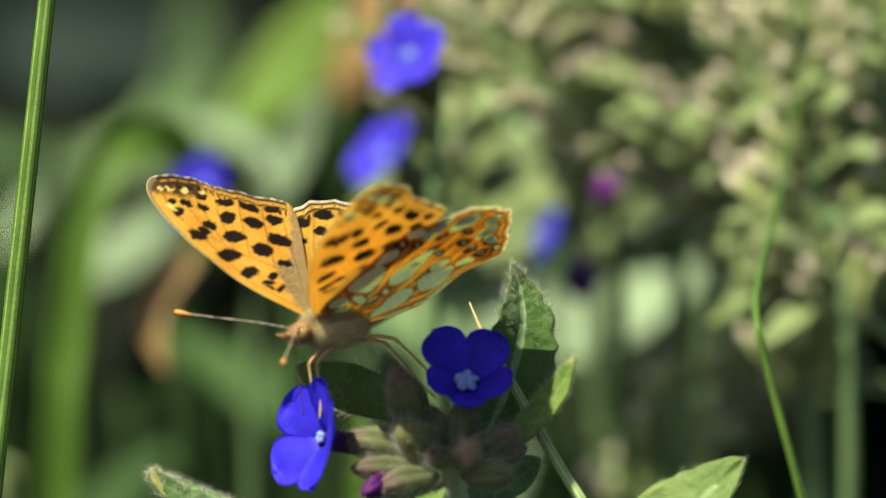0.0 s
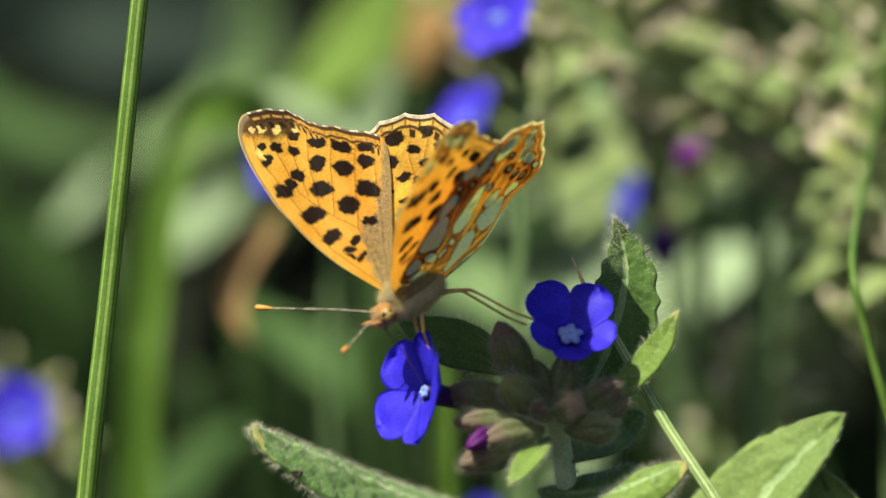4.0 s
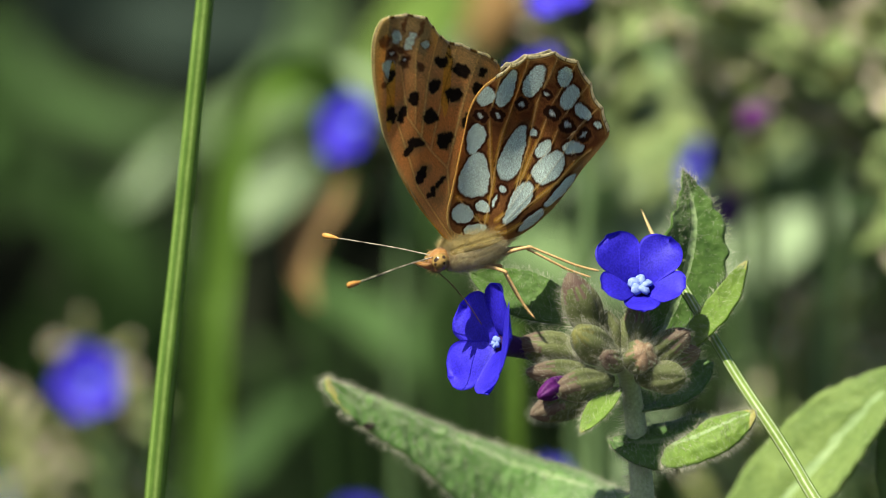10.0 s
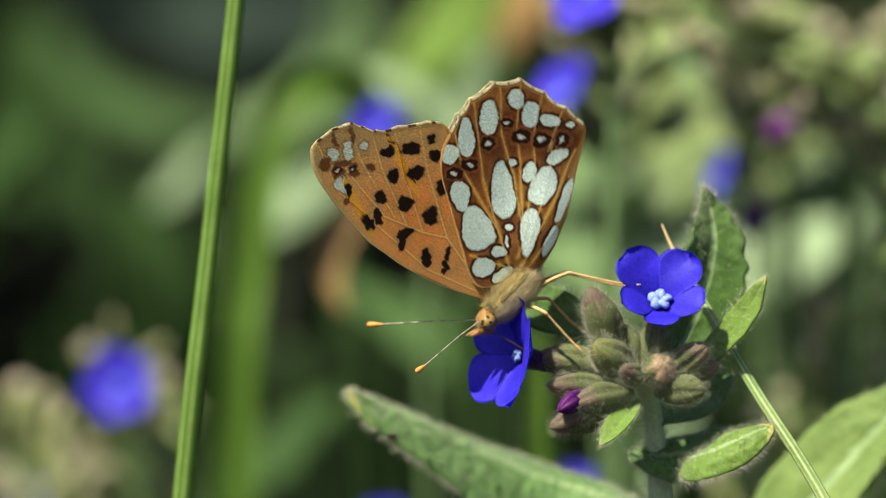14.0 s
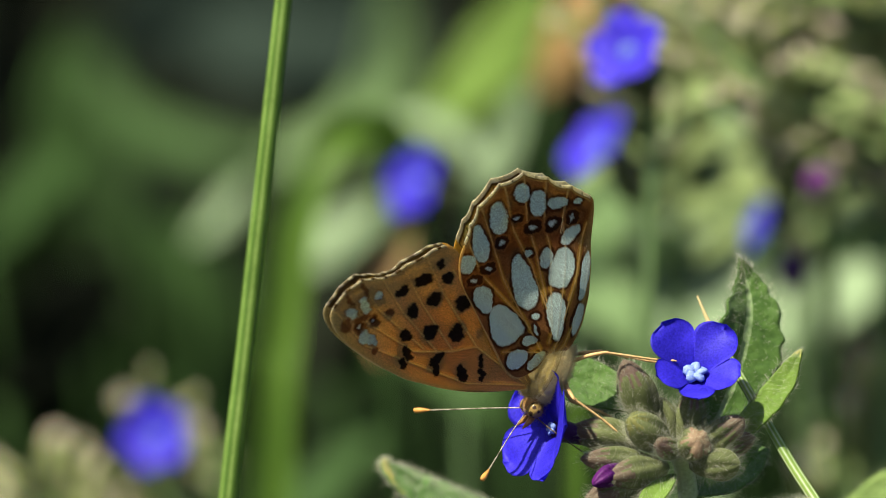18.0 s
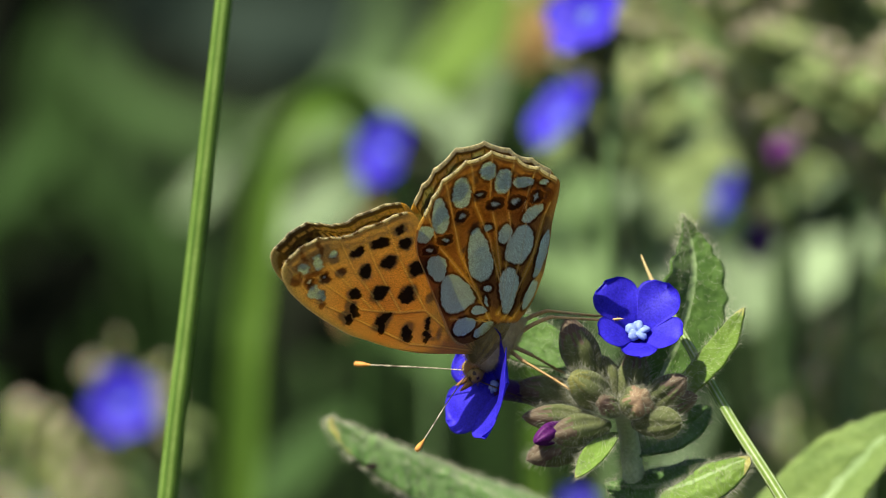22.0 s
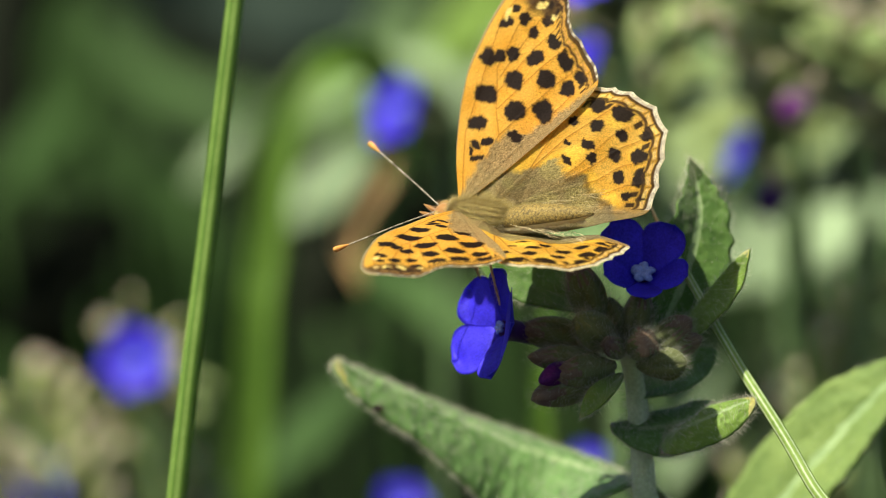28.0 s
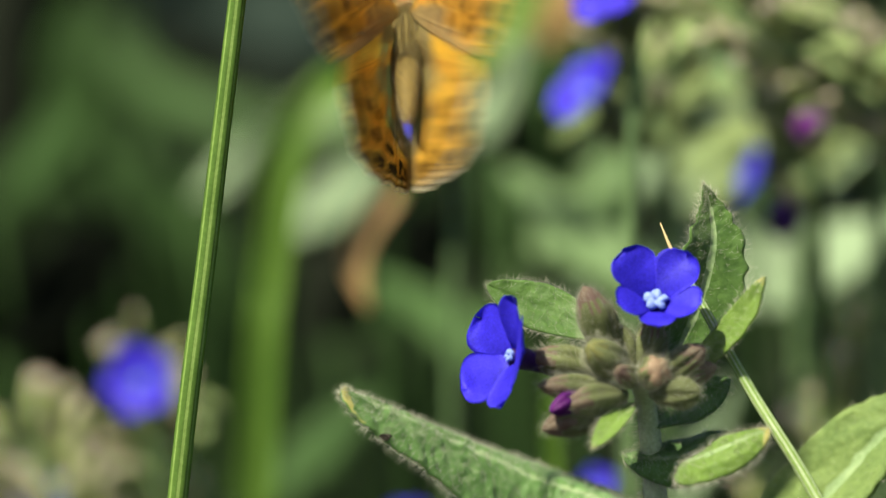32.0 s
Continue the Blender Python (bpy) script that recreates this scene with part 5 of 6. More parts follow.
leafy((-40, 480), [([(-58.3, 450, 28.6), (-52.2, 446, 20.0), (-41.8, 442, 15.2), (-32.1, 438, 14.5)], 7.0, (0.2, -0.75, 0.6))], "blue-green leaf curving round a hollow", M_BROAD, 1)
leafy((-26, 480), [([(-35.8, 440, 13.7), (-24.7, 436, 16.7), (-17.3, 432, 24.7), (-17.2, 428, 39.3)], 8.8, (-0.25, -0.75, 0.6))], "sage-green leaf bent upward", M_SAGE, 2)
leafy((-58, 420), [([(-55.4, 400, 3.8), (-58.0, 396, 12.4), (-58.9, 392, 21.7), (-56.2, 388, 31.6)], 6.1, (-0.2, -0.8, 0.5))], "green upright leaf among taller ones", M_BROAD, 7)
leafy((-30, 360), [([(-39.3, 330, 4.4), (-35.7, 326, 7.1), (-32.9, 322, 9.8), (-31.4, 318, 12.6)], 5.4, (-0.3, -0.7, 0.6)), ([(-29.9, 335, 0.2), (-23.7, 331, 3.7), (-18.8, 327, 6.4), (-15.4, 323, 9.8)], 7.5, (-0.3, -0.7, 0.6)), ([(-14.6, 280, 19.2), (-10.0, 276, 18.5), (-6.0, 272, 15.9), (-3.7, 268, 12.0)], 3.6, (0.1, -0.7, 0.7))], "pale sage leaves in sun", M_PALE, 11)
leafy((-2, 330), [([(-12.3, 300, 16.6), (-5.6, 296, 22.8), (-0.6, 292, 28.4), (3.7, 288, 36.3)], 9.9, (-0.3, -0.8, 0.5))], "fresh yellow-green leaf in full sun", M_LEAF_BRIGHT, 3)
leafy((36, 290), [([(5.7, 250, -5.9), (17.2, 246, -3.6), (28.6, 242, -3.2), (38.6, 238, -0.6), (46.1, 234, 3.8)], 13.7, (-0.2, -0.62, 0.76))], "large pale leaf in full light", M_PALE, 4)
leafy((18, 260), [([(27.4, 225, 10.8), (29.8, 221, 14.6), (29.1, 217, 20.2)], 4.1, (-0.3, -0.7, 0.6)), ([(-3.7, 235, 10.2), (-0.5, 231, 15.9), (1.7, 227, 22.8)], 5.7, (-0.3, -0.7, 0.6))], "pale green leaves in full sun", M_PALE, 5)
leafy((-60, 400), [([(-34, 375, -26), (-38, 372, -12), (-43, 370, 0), (-50, 368, 8)], 12, (0.2, -0.85, 0.5))], "green leaf dimmed in colour as half shade among taller ones", M_DIM, 8)
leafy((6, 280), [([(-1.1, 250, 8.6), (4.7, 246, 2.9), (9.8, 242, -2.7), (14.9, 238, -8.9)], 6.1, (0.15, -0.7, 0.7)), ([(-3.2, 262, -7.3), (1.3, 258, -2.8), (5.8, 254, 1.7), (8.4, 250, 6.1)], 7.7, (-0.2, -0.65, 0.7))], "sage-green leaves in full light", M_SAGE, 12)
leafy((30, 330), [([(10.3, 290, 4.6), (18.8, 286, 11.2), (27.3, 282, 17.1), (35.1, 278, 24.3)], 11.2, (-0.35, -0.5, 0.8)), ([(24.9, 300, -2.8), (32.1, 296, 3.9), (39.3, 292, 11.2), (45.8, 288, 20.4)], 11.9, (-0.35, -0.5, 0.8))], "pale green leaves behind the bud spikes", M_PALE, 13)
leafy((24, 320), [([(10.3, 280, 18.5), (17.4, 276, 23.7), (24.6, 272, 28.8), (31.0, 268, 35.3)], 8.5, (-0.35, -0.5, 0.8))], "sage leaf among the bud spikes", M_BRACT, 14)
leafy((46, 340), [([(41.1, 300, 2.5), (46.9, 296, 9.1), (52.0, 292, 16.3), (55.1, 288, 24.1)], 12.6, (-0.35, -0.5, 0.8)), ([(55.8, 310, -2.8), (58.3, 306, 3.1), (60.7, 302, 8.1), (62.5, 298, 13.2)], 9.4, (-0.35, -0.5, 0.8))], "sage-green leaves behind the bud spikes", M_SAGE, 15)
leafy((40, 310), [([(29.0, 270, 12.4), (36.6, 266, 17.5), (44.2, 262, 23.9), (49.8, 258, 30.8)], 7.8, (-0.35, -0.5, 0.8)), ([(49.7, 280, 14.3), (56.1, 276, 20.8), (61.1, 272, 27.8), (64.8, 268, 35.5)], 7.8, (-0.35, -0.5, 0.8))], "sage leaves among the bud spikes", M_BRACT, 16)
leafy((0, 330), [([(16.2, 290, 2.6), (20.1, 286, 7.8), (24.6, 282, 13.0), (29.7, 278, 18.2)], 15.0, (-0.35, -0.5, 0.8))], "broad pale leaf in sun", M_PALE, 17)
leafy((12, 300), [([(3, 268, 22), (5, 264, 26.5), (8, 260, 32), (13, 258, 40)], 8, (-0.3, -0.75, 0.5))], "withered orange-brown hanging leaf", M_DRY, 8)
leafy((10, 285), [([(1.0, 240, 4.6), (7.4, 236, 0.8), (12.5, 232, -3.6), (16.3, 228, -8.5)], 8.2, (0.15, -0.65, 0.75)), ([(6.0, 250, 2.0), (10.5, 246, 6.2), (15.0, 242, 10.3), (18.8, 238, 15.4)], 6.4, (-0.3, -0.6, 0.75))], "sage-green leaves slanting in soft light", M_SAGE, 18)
leafy((-44, 410), [([(-39.0, 370, -11.9), (-41.6, 366, -3.5), (-40.8, 362, 3.5), (-37.8, 358, 10.5)], 5.0, (-0.3, -0.7, 0.6)), ([(-68.4, 390, 2.0), (-62.4, 386, 8.4), (-57.2, 382, 14.7), (-55.6, 378, 22.5)], 9.9, (-0.3, -0.7, 0.6))], "green leaves dimmed in colour as half shade among taller ones", M_DIM, 19)
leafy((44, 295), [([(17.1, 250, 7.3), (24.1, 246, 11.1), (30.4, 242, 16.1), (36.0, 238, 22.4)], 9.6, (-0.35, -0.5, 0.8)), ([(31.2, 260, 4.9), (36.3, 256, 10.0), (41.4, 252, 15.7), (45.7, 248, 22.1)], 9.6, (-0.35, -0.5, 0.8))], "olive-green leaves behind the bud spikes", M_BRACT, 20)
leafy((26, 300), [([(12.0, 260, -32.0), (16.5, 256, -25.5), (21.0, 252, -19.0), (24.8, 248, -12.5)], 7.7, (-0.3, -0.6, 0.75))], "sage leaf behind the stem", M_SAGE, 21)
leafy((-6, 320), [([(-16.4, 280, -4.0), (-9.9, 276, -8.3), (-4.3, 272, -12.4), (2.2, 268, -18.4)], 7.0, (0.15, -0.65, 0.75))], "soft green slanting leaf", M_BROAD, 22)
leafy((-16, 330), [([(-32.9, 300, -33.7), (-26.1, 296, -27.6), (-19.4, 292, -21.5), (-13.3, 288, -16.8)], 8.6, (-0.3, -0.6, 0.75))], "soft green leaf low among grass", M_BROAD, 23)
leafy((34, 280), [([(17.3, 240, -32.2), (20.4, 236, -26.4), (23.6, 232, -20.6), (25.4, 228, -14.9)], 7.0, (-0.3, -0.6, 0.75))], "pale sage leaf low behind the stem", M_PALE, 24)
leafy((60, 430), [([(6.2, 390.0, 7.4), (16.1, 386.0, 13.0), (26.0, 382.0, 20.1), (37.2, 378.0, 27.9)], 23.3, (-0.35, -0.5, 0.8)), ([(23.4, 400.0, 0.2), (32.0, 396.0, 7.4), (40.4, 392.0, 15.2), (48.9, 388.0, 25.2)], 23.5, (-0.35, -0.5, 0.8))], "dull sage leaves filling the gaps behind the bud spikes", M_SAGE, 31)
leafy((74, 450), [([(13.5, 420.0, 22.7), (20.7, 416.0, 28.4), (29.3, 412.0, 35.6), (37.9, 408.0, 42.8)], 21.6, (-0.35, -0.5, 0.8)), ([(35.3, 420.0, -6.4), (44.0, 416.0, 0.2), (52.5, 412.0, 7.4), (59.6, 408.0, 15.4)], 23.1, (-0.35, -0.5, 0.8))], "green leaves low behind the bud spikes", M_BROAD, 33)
leafy((-20, 640), [([(-81.2, 640.0, 7.5), (-62.5, 636.0, 10.0), (-43.9, 632.0, 12.5), (-23.8, 628.0, 15.0)], 17.5, (0.0, -0.6, 0.8)), ([(-10.5, 620.0, 19.1), (-2.2, 616.0, 27.2), (5.2, 612.0, 35.3), (13.4, 608.0, 45.0)], 17.0, (-0.2, -0.6, 0.8))], "wide green leaves, dimmed in colour as shade, far behind the hollow", M_DIM, 35)
# leaf added to carry the hollow's shade in its colour
leafy((-36, 560), [([(-60, 540, 30), (-44, 535, 36), (-28, 532, 34), (-14, 530, 28)], 26, (0.25, -0.95, -0.2))], "leaf coloured as the bluish shade deep in the hollow", M_HOLLOW, 40)
# near-black leaves put where only shade lies in the gaps
leafy((-30, 560), [([(-50, 560, -16), (-30, 550, -8), (-14, 545, -2), (2, 540, -6)], 24, (0, -0.9, 0.3))], "leaves coloured near-black as deep shade behind the green ones", M_SHADE, 9)
leafy((-4, 330), [([(-14.5, 302, -5.6), (-9.3, 300, -1.3), (-4.6, 299, 3.0), (-0.4, 298, 8.4)], 11.5, (0.3, -0.95, -0.1)), ([(-64, 342, -15), (-57.1, 340, -7.9), (-53.0, 339, -3.1), (-48.0, 338, 3.0)], 11.0, (0.3, -0.95, -0.1)), ([(-22.2, 314.0, -12.0), (-19.1, 312.0, -7.6), (-16.0, 311.0, -3.3), (-12.0, 310.0, 1.4)], 7.5, (0.3, -0.95, -0.1))], "leaves coloured near-black as the shade in the hollow", M_SHADE, 41)
leafy((40, 520), [([(20, 500, -20), (34, 496, -14), (50, 494, -12), (66, 492, -18)], 24, (0, -0.9, 0.3)), ([(46, 510, 24), (58, 505, 30), (72, 500, 30), (84, 498, 24)], 26, (0, -0.9, 0.3))], "leaves coloured near-black as deep shade behind the green ones", M_SHADE, 10)


def thicket(name, count, near, far, wide, mats, seed, tall, label="dense meadow leaves with deep shade in their colour", clear=0):
    """Leaves too many to count, on the soil beyond."""
    rnd = random.Random(seed)
    verts, faces, idx = [], [], []
    for k in range(count):
        d = rnd.uniform(near, far)
        u = rnd.uniform(-wide, wide)
        if abs(u) < clear and -2200 < d < 1500:
            continue
        b = VIEW @ (Vector(soil(u, d)) * MM)
        b.z = -0.004
        ang = rnd.uniform(0, 6.283)
        ln = rnd.uniform(0.08, tall)
        out = Vector((math.cos(ang), math.sin(ang), 0)) * rnd.uniform(0.15, 0.7)
        side = Vector((-math.sin(ang), math.cos(ang), 0))
        w = ln * rnd.uniform(0.05, 0.16)
        k0 = len(verts)
        for i in range(7):
            t = i / 6
            c = b + Vector((0, 0, 1)) * ln * t * (1 - 0.3 * t) + out * ln * t * t
            ww = w * (0.25 + math.sin(math.pi * min(1, t * 0.97)) * 0.9) * (1 if i < 6 else 0.1)
            verts += [c - side * ww, c + Vector((0, 0, -0.15 * ww)), c + side * ww]
        mi = rnd.randrange(len(mats))
        for i in range(6):
            a = k0 + 3 * i
            faces += [(a, a + 1, a + 4, a + 3), (a + 1, a + 2, a + 5, a + 4)]
            idx += [mi, mi]
    return tagged(new(name, mesh_of(name, verts, faces, mats, idx)), label, "undergrowth", kind="stuff")


# undergrowth shade is put into the near-black leaf colour
thicket("undergrowth", 900, 560, 1500, 420, [M_SHADE], 1, 0.30)
thicket("meadow", 2200, 1500, 6000, 3500, [M_BROAD, M_SHADE, M_BLADE], 2, 0.45)
thicket("meadow", 6000, -5000, 1500, 3500, [M_BROAD, M_DIM, M_BLADE, M_DIM], 3, 0.30, "low green meadow leaves around the clearing", 420)


# ---- what moves ----
# t, place in mm, turn in degrees, opening of the left and right wings, sweep of fore and hind wings
FLIGHT = [
    (0, 6.52, -0.33, 0.14, 4.4, 7.9, 213.5, 29.1, 40.5, -2.2, -4.8),
    (0.5, 6.49, -0.16, 0.64, 2.1, 1.3, 209.1, 44.4, 53.2, -7.3, 0.3),
    (1, 5.16, -0.32, 0.56, 1.4, 6.9, 210.6, 44.2, 51.7, -0.6, 10.9),
    (1.5, 4.85, -1.18, 0.67, -0.0, 10.6, 213.4, 17.4, 28.7, 8.3, 2.9),
    (2, 5.27, -0.83, 1.17, -2.4, 2.1, 210.5, 22.8, 36.5, 3.2, -0.0),
    (2.5, 5.20, 0.45, -0.76, -5.0, -0.2, 203.7, 66.5, 69.3, -8.1, 0.8),
    (3, 4.52, -0.32, -0.32, -10.8, 15.1, 206.8, 59.9, 57.8, 3.4, 10.2),
    (3.5, 3.93, -0.43, -0.22, -8.0, 27.8, 217.0, 39.5, 35.8, 17.1, 8.6),
    (5.5, 5.25, -0.40, -3.63, 7.3, 31.6, 203.9, 89.5, 90.2, 12.0, 7.2),
    (6, 5.14, -0.43, -3.79, 1.7, 29.8, 205.1, 89.5, 90.2, 8.8, 4.0),
    (6.5, 4.85, -0.47, -3.52, -1.4, 26.4, 206.5, 89.5, 90.2, 5.5, 0.9),
    (7, 4.82, -0.47, -3.02, -3.1, 22.7, 207.8, 89.6, 90.2, 2.9, -1.9),
    (7.5, 4.68, -0.49, -2.78, -5.5, 21.1, 208.0, 89.6, 90.2, 0.9, -4.0),
    (8, 4.66, -0.39, -2.81, -7.8, 20.5, 209.4, 89.6, 90.2, -1.5, -4.6),
    (8.5, 4.53, -0.47, -2.72, -7.5, 17.9, 209.2, 89.6, 90.2, -2.2, -7.4),
    (9, 4.06, -0.53, -1.84, -8.8, 16.0, 207.9, 89.6, 90.2, -0.3, -4.3),
    (9.5, 3.90, -0.57, -1.89, -9.8, 14.1, 205.9, 89.6, 90.2, -1.7, -5.7),
    (10, 3.28, -0.78, -1.19, -11.3, 15.5, 204.6, 89.6, 90.2, 1.1, -0.6),
    (10.5, 3.25, -0.76, -1.61, -10.8, 17.0, 203.6, 89.6, 90.2, 0.6, -1.2),
    (11, 3.15, -0.83, -2.12, -10.6, 14.3, 201.3, 89.6, 90.2, -1.8, -5.4),
    (11.5, 3.15, -0.68, -1.99, -11.5, 13.4, 201.0, 89.6, 90.2, -0.8, -4.3),
    (12, 3.38, -0.63, -2.06, -11.9, 11.1, 200.8, 89.6, 90.2, -4.7, -6.6),
    (12.5, 3.28, -0.66, -2.13, -10.1, 14.3, 200.9, 89.6, 90.2, 0.5, -3.7),
    (13, 3.48, -0.68, -2.81, -8.1, 22.0, 200.1, 89.6, 90.2, 2.9, -0.4),
    (13.5, 4.55, -0.94, -3.43, -3.5, 35.7, 200.2, 89.6, 90.2, 3.4, 2.5),
    (15.5, 5.06, -0.38, -3.69, -24.3, 55.2, 179.3, 89.6, 90.2, 3.4, 7.1),
    (16, 4.82, -0.33, -3.72, -25.2, 58.2, 181.7, 89.6, 88.2, 6.3, 10.2),
    (16.5, 5.05, -0.34, -3.57, -27.0, 58.5, 179.0, 89.6, 88.2, 8.1, 11.3),
    (17, 4.97, -0.62, -3.76, -30.3, 58.6, 178.0, 89.6, 88.0, 6.9, 11.3),
    (17.5, 5.01, -0.67, -3.63, -31.4, 59.4, 175.7, 89.6, 87.8, 7.9, 12.3),
    (18, 4.96, -0.92, -4.00, -38.4, 65.0, 171.9, 89.6, 87.2, 6.8, 11.3),
    (18.5, 5.03, -0.88, -4.52, -40.1, 52.3, 177.7, 89.6, 85.5, 5.9, 8.3),
    (19, 5.05, -0.97, -5.02, -44.2, 57.7, 168.9, 89.6, 85.2, 4.7, 8.9),
    (19.5, 5.06, -1.02, -4.94, -45.5, 56.2, 168.1, 89.6, 85.2, 4.1, 7.9),
    (20, 5.18, -1.04, -5.01, -47.1, 56.0, 165.7, 89.6, 85.2, 3.6, 7.3),
    (20.5, 5.38, -1.05, -4.77, -46.8, 55.2, 165.0, 89.0, 85.2, 3.8, 7.7),
    (21, 5.28, -1.09, -4.69, -45.3, 53.3, 167.1, 88.3, 85.2, 3.9, 7.0),
    (21.5, 5.33, -1.00, -4.82, -45.7, 53.8, 164.5, 87.6, 85.2, 5.7, 8.5),
    (22, 5.37, -1.04, -4.95, -46.1, 54.4, 162.4, 87.0, 85.2, 5.8, 9.2),
    (22.5, 5.40, -1.07, -4.66, -45.1, 52.6, 162.7, 86.3, 85.2, 5.7, 9.3),
    (23, 5.45, -1.00, -4.77, -46.3, 54.4, 160.1, 81.6, 85.3, 7.9, 11.7),
    (23.5, 5.50, -1.04, -4.82, -45.5, 53.9, 158.2, 81.9, 85.7, 8.2, 12.0),
    (24, 5.60, -0.94, -4.88, -46.9, 55.3, 158.2, 80.7, 84.1, 8.9, 13.2),
    (24.5, 5.54, -0.43, -4.33, -47.5, 55.1, 155.9, 69.8, 78.6, 12.3, 17.1),
    (25, 5.75, -0.67, -4.35, -47.7, 53.6, 149.2, 71.8, 83.7, 15.1, 20.3),
    (25.5, 5.25, -0.72, -4.69, -58.9, 52.7, 147.8, 66.5, 67.6, 14.5, 22.6),
    (27.5, 2.80, -0.24, -0.48, -38.2, 5.6, 175.2, 28.0, 28.4, 10.9, 6.1),
    (28, 3.53, -3.22, 0.04, -40.4, -7.6, 157.8, 25.2, 35.3, 14.0, 14.8),
    (28.5, 2.22, -1.39, 0.26, -34.6, -14.5, 155.0, 15.1, 16.4, 10.1, 9.5),
    (29, 2.30, -1.65, 0.87, -34.2, -16.8, 141.7, 49.7, 49.8, 10.8, 9.7),
    (29.5, 2.06, -2.22, 2.42, -28.4, -19.0, 140.7, 10.4, 14.2, 10.1, 18.7),
    (30, 2.16, -0.09, 2.49, -20.8, -14.8, 132.0, 1.2, 11.2, 15.2, 16.0),
    (30.5, 2.35, -0.86, 3.20, -19.4, -14.2, 124.8, 33.5, 42.9, 16.2, 17.3),
    (31, 2.78, 0.60, 3.33, -14.8, -13.2, 121.9, 7.9, 23.0, 13.0, 17.4),
    (31.5, 3.86, 0.36, 3.82, -16.4, -22.5, 124.8, 15.7, 22.9, 9.3, 18.0),
    (31.6, 3.86, 0.36, 3.82, -16.4, -22.5, 124.8, 15.7, 22.9, 9.3, 18.0),
    (31.7, 4.16, 0.36, 3.52, -16.4, -22.5, 124.8, 38.5, 50.3, 9.3, 18.0),
    (31.8, 1.49, 1.00, 9.51, -10.0, -35.0, 112.0, 75.0, 75.0, 11.2, 27.2),
    (31.9, -3.45, 12.58, 13.5, -20.8, -42.2, 124.0, -26.6, -20.8, 14.1, 5.0),
    (32, -5.40, 25.00, 18.60, -6.0, -62.0, 96.0, 62.0, 58.0, 14.0, 25.0),
]
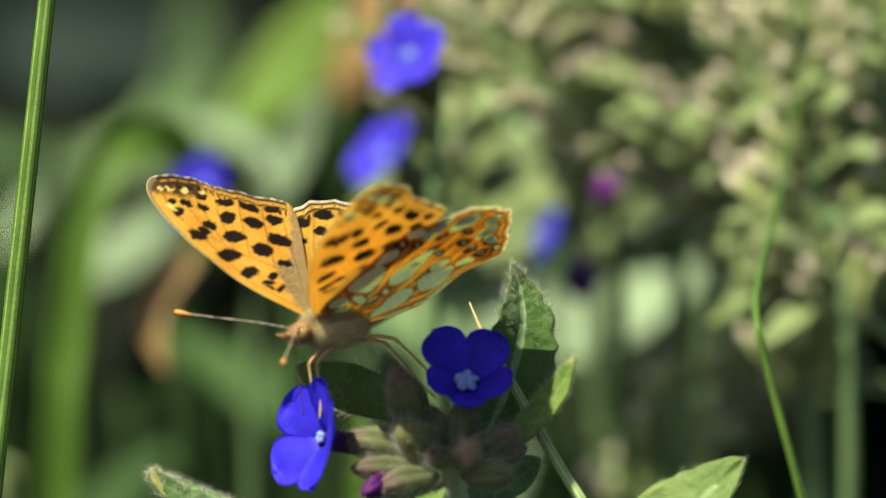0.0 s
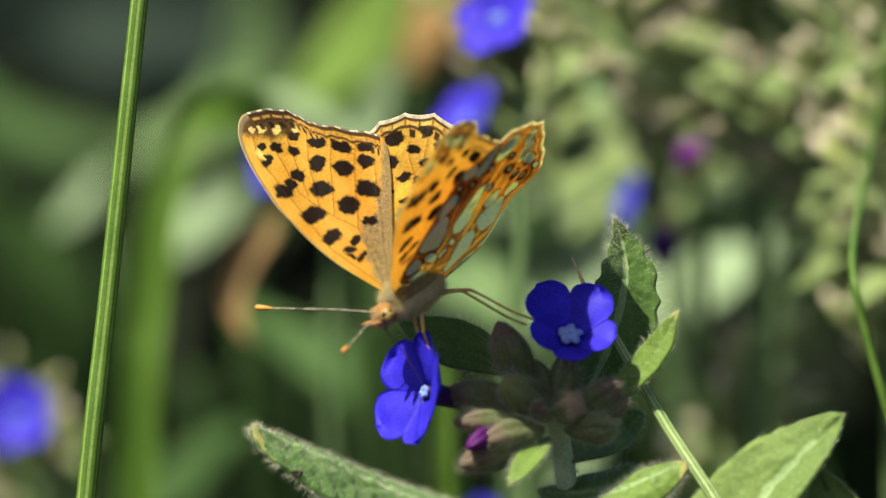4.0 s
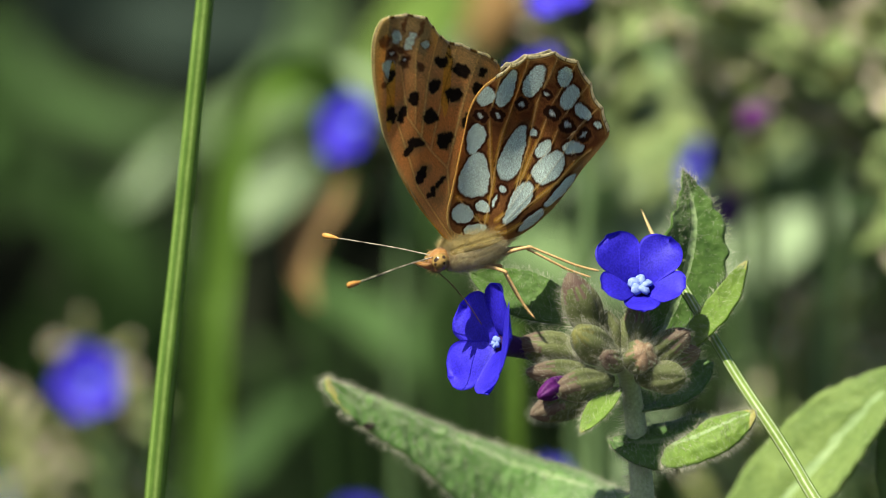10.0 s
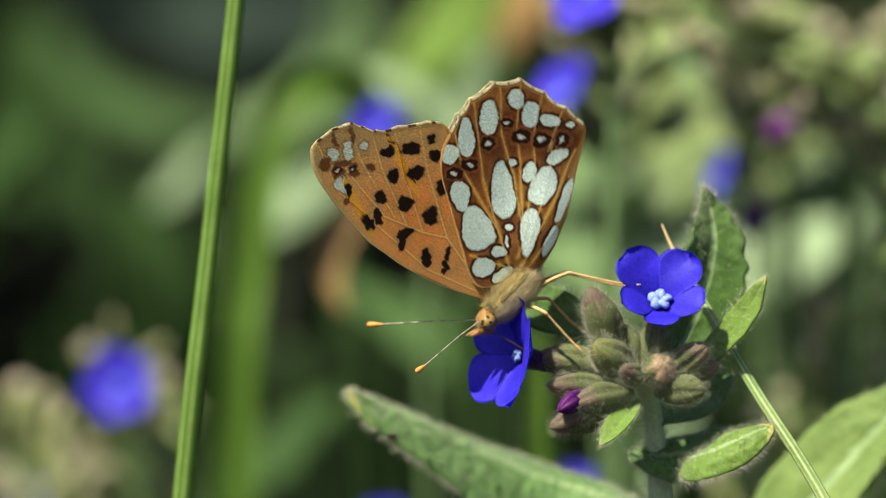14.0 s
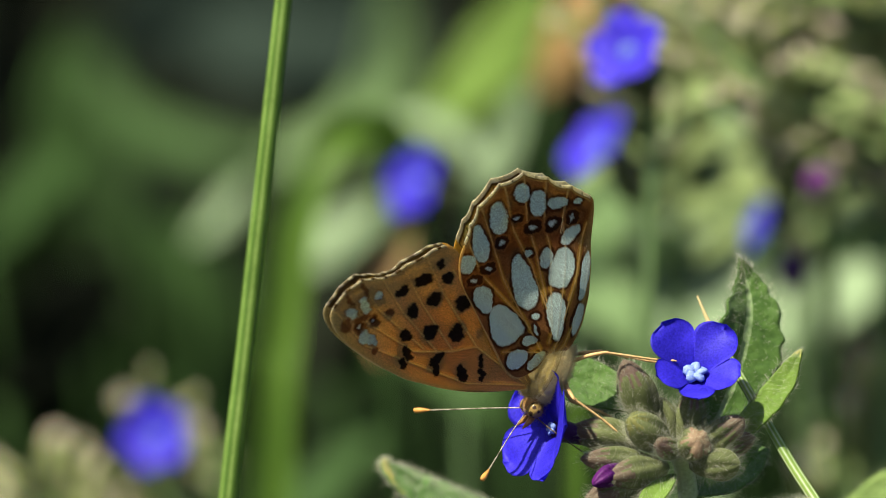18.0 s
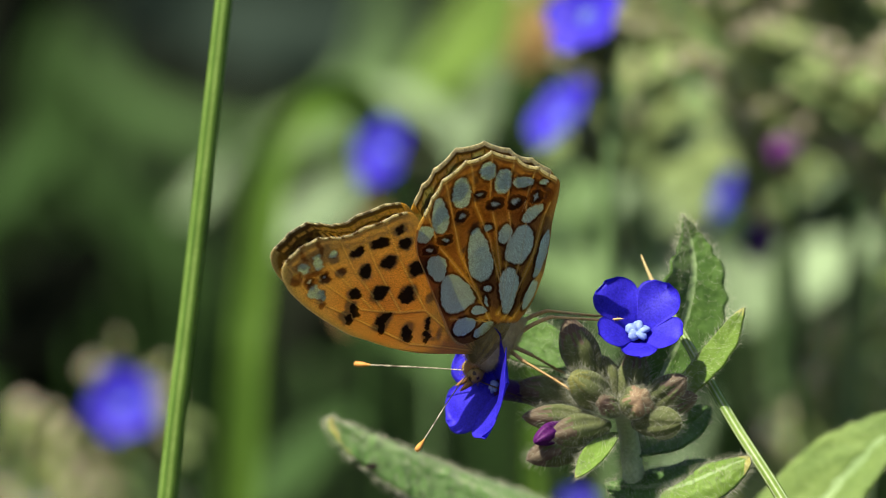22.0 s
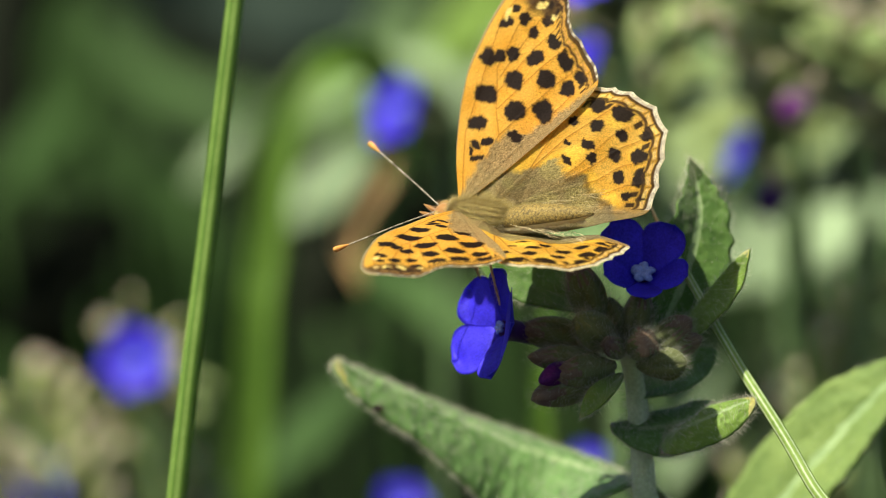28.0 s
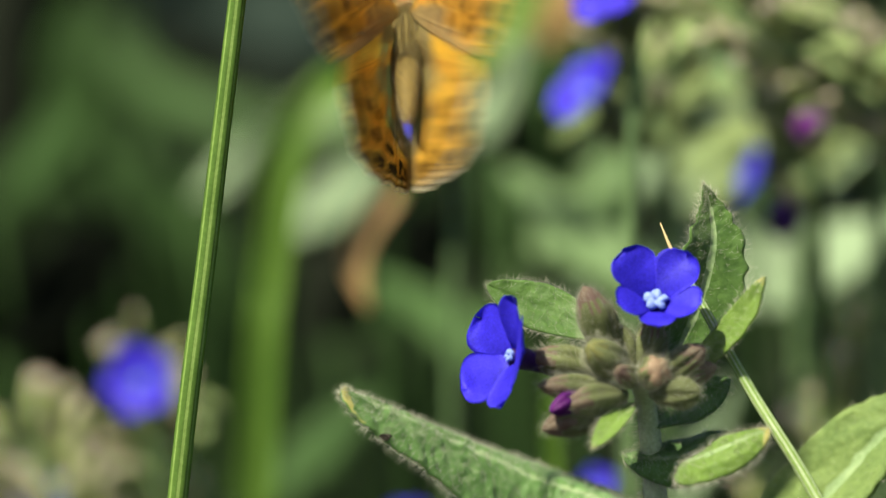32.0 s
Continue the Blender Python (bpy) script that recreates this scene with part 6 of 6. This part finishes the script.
# t, tips of the left and of the right antenna in mm
FEELERS = [
    (0, 1.8, -13.6, -2.9, -8.5, -0.2, 1.5),
    (0.5, 1.1, -13.0, -1.9, -9.0, -1.2, 2.9),
    (1, 0.1, -13.1, -2.3, -9.8, -0.7, 2.5),
    (1.5, 0.2, -14.5, -2.0, -10.0, -2.6, 2.5),
    (2, 0.6, -14.1, -1.5, -9.7, -2.3, 3.6),
    (2.5, -0.7, -12.1, -3.0, -9.9, 0.2, 0.3),
    (3, -2.5, -12.7, -3.7, -10.4, -0.0, -0.0),
    (3.5, -1.9, -13.6, -4.7, -10.6, -0.6, -1.2),
    (5.5, -2.3, -9.0, -8.2, -10.7, 1.9, -4.0),
    (6, -2.2, -9.1, -7.9, -10.7, 1.9, -4.0),
    (6.5, -2.3, -9.1, -7.4, -10.8, 1.9, -3.6),
    (7, -2.3, -9.1, -6.7, -10.8, 2.0, -2.8),
    (7.5, -2.7, -9.2, -6.0, -11.0, 1.9, -2.2),
    (8, -2.2, -9.1, -6.4, -10.8, 2.0, -2.6),
    (8.5, -2.6, -9.1, -5.9, -10.9, 2.0, -2.0),
    (9, -3.4, -8.8, -5.3, -11.2, 2.1, -1.0),
    (9.5, -4.3, -8.8, -4.9, -11.3, 1.9, -0.7),
    (10, -6.2, -8.4, -3.8, -10.9, 2.3, 0.1),
    (10.5, -6.4, -8.2, -4.9, -11.0, 2.8, -0.4),
    (11, -6.6, -8.5, -4.6, -11.1, 3.6, -0.9),
    (11.5, -6.3, -8.4, -4.5, -11.2, 2.9, -0.6),
    (12, -6.1, -8.4, -4.5, -11.3, 1.8, -0.7),
    (12.5, -6.2, -8.3, -4.7, -11.3, 1.9, -0.9),
    (13, -5.7, -8.3, -6.7, -11.2, 1.8, -2.6),
    (13.5, -4.0, -8.8, -8.9, -10.1, 1.9, -4.6),
    (15.5, -1.8, -9.1, -12.1, -9.0, 5.2, -7.6),
    (16, -1.6, -9.1, -12.6, -9.1, 5.1, -7.8),
    (16.5, -1.5, -9.0, -12.5, -9.0, 5.1, -7.6),
    (17, -2.2, -9.0, -12.8, -9.4, 4.4, -7.6),
    (17.5, -2.1, -9.1, -12.6, -9.2, 4.8, -7.4),
    (18, -1.1, -9.2, -13.9, -9.0, 4.4, -8.2),
    (18.5, -2.7, -8.7, -13.8, -10.4, 1.6, -6.6),
    (19, -1.2, -8.0, -15.7, -9.0, 4.5, -8.5),
    (19.5, -1.6, -8.2, -15.5, -9.3, 4.0, -8.2),
    (20, -1.3, -8.3, -15.4, -8.9, 4.4, -8.2),
    (20.5, -1.4, -8.2, -15.2, -9.1, 4.1, -7.7),
    (21, -2.3, -8.5, -14.7, -9.7, 3.0, -7.3),
    (21.5, -1.7, -8.1, -15.2, -9.2, 4.0, -7.7),
    (22, -1.8, -8.1, -15.3, -9.1, 4.3, -7.7),
    (22.5, -2.5, -8.0, -14.8, -9.6, 3.4, -7.4),
    (23, -1.6, -8.3, -15.0, -9.2, 4.1, -7.7),
    (23.5, -1.9, -8.1, -15.1, -9.0, 4.6, -7.7),
    (24, -1.6, -8.2, -15.1, -8.9, 4.5, -7.7),
    (24.5, -2.7, -7.6, -14.5, -9.9, 3.2, -7.1),
    (25, -2.8, -7.8, -14.4, -9.8, 3.5, -6.9),
    (25.5, -2.0, -7.7, -14.9, -8.8, 4.4, -7.3),
    (27.5, -9.8, -8.0, -5.4, -8.8, 6.0, 5.0),
    (28, -10.7, -7.2, -3.1, -7.4, 5.0, 7.2),
    (28.5, -12.2, -4.7, -1.6, -5.7, 7.0, 8.2),
    (29, -12.0, -3.3, 0.9, -2.6, 7.5, 10.1),
    (29.5, -12.2, -4.2, 2.2, -2.5, 7.0, 11.3),
    (30, -12.4, -0.6, 2.4, -2.4, 9.7, 11.1),
    (30.5, -11.1, -2.8, 4.3, 1.6, 9.2, 11.8),
    (31, -10.5, -1.2, 4.8, 2.0, 10.7, 12.3),
    (31.5, -9.0, -2.1, 8.1, 5.4, 10.1, 13.9),
    (31.6, -9.3, -1.8, 7.8, 4.8, 10.1, 13.7),
    (31.7, -8.7, -1.2, 9.5, 3.9, 10.1, 13.1),
    (31.8, -5.6, -3.8, 18.1, -0.6, 10.1, 16.1),
    (31.9, -12.6, 6.4, 18.5, -4.0, 21.0, 21.5),
    (32, -9.6, 19.7, 29.5, -4.5, 32.3, 29.5),
]


def aimed(root, goal):
    """A pose at root (mm) whose x axis points at goal and whose z axis stays as far up as it can."""
    x = (goal - root).normalized()
    y = Vector((0, 0, 1)).cross(x).normalized()
    z = x.cross(y)
    m = Matrix((x, y, z)).transposed().to_4x4()
    m.translation = root * MM
    return m


def body_pose(row):
    return pose(row[1] * MM, row[2] * MM, row[3] * MM, *row[4:7])


def into_body(row, p):
    m = body_pose(row)
    return (m.inverted() @ (Vector(p) * MM)) / MM


def steps(t):
    """Where each foot stands: middle left, hind left, middle right, hind right; and the flower's throat."""
    if t < 4:
        return (5.0, -1.5, -7.6), (15.4, -1.0, -4.6), (4.4, 1.0, -7.4), (12.0, 0.5, -4.0), (3.6, -1.5, -8.6)
    if t < 26:
        return (9.0, -2.0, -8.0), (16.3, -1.2, -3.5), (8.0, 1.5, -6.8), (12.4, 0.5, -3.6), (5.2, -1.2, -9.8)
    return (4.8, -1.2, -7.0), (11.6, -0.8, -3.6), (3.0, 3.0, -5.5), (11.8, 1.0, -3.4), (4.8, -0.8, -7.6)


def motions():
    walk(butterfly, [(r[0], VIEW @ body_pose(r)) for r in FLIGHT])
    for fw, hw, side, at in ((fore_wings[0], hind_wings[0], 1, 7), (fore_wings[1], hind_wings[1], -1, 8)):
        walk(fw, [(r[0], pose(2.5 * MM, 0.5 * side * MM, 1.0 * MM, side * r[at], 0, 0) @ pose(0, 0, 0, 0, 0, side * r[9])) for r in FLIGHT])
        walk(hw, [(r[0], pose(-0.4 * MM, 0.5 * side * MM, 1.0 * MM, side * r[at], 0, 0) @ pose(0, 0, 0, 0, 0, side * r[10])) for r in FLIGHT])
    walk(abdomen, [(r[0], pose(-2.0 * MM, 0, 0.3 * MM, 0, 12 + 14 * min(1, max(0, (r[7] - 35) / 45)), 0)) for r in FLIGHT])
    for an, side in antennae:
        root = Vector((4.45, 0.32 * side, 0.55))
        rows = []
        for r, f in zip(FLIGHT, FEELERS):
            rows.append((r[0], aimed(root, into_body(r, f[1:4] if side > 0 else f[4:7]))))
        walk(an, rows)
    for lg, which, side, root, ln in legs:
        k = (0 if which == "mid" else 1) + (0 if side > 0 else 2)
        walk(lg, [(r[0], aimed(root, into_body(r, steps(r[0])[k]) if r[0] < 31.75 else root + Vector((-2.0, 2.0 * side, -5.0)))) for r in FLIGHT])
    walk(proboscis, [(r[0], aimed(Vector((4.75, 0, -0.45)), into_body(r, steps(r[0])[4]) if r[0] < 31.75 else Vector((6, 0, -4)))) for r in FLIGHT])
    sway = [
        (0, 0.019),
        (0.5, 0.019),
        (1, 0.063),
        (1.5, -0.015),
        (2, -0.043),
        (3.5, -0.050),
        (5.5, -0.094),
        (6, -0.327),
        (6.5, -0.279),
        (7, -0.281),
        (7.5, -0.123),
        (8, -0.210),
        (8.5, -0.268),
        (9, -0.218),
        (9.5, -0.117),
        (10, -0.095),
        (10.5, -0.230),
        (11, -0.202),
        (11.5, -0.167),
        (12, -0.044),
        (12.5, -0.101),
        (13, -0.132),
        (13.5, -0.022),
        (15.5, -0.102),
        (16, 0.078),
        (16.5, 0.202),
        (17, 0.126),
        (17.5, 0.016),
        (18, 0.073),
        (18.5, 0.204),
        (19, 0.097),
        (19.5, -0.008),
        (20, 0.013),
        (20.5, 0.179),
        (21, 0.133),
        (21.5, 0.017),
        (22, 0.043),
        (22.5, 0.085),
        (23, 0.053),
        (23.5, 0.113),
        (24, 0.125),
        (24.5, 0.092),
        (25, -0.018),
        (25.5, 0.102),
        (27.5, 0.040),
        (28, 0.197),
        (28.5, 0.360),
        (29, 0.126),
        (29.5, 0.021),
        (30, 0.076),
        (30.5, 0.233),
        (31, 0.138),
        (31.5, 0.017),
        (32, 0.091),
    ]
    base = grass_stalk.matrix_world.copy()
    walk(grass_stalk, [(t, base @ pose(0, 0, 0, 0, lean, 0)) for t, lean in sway])


motions()
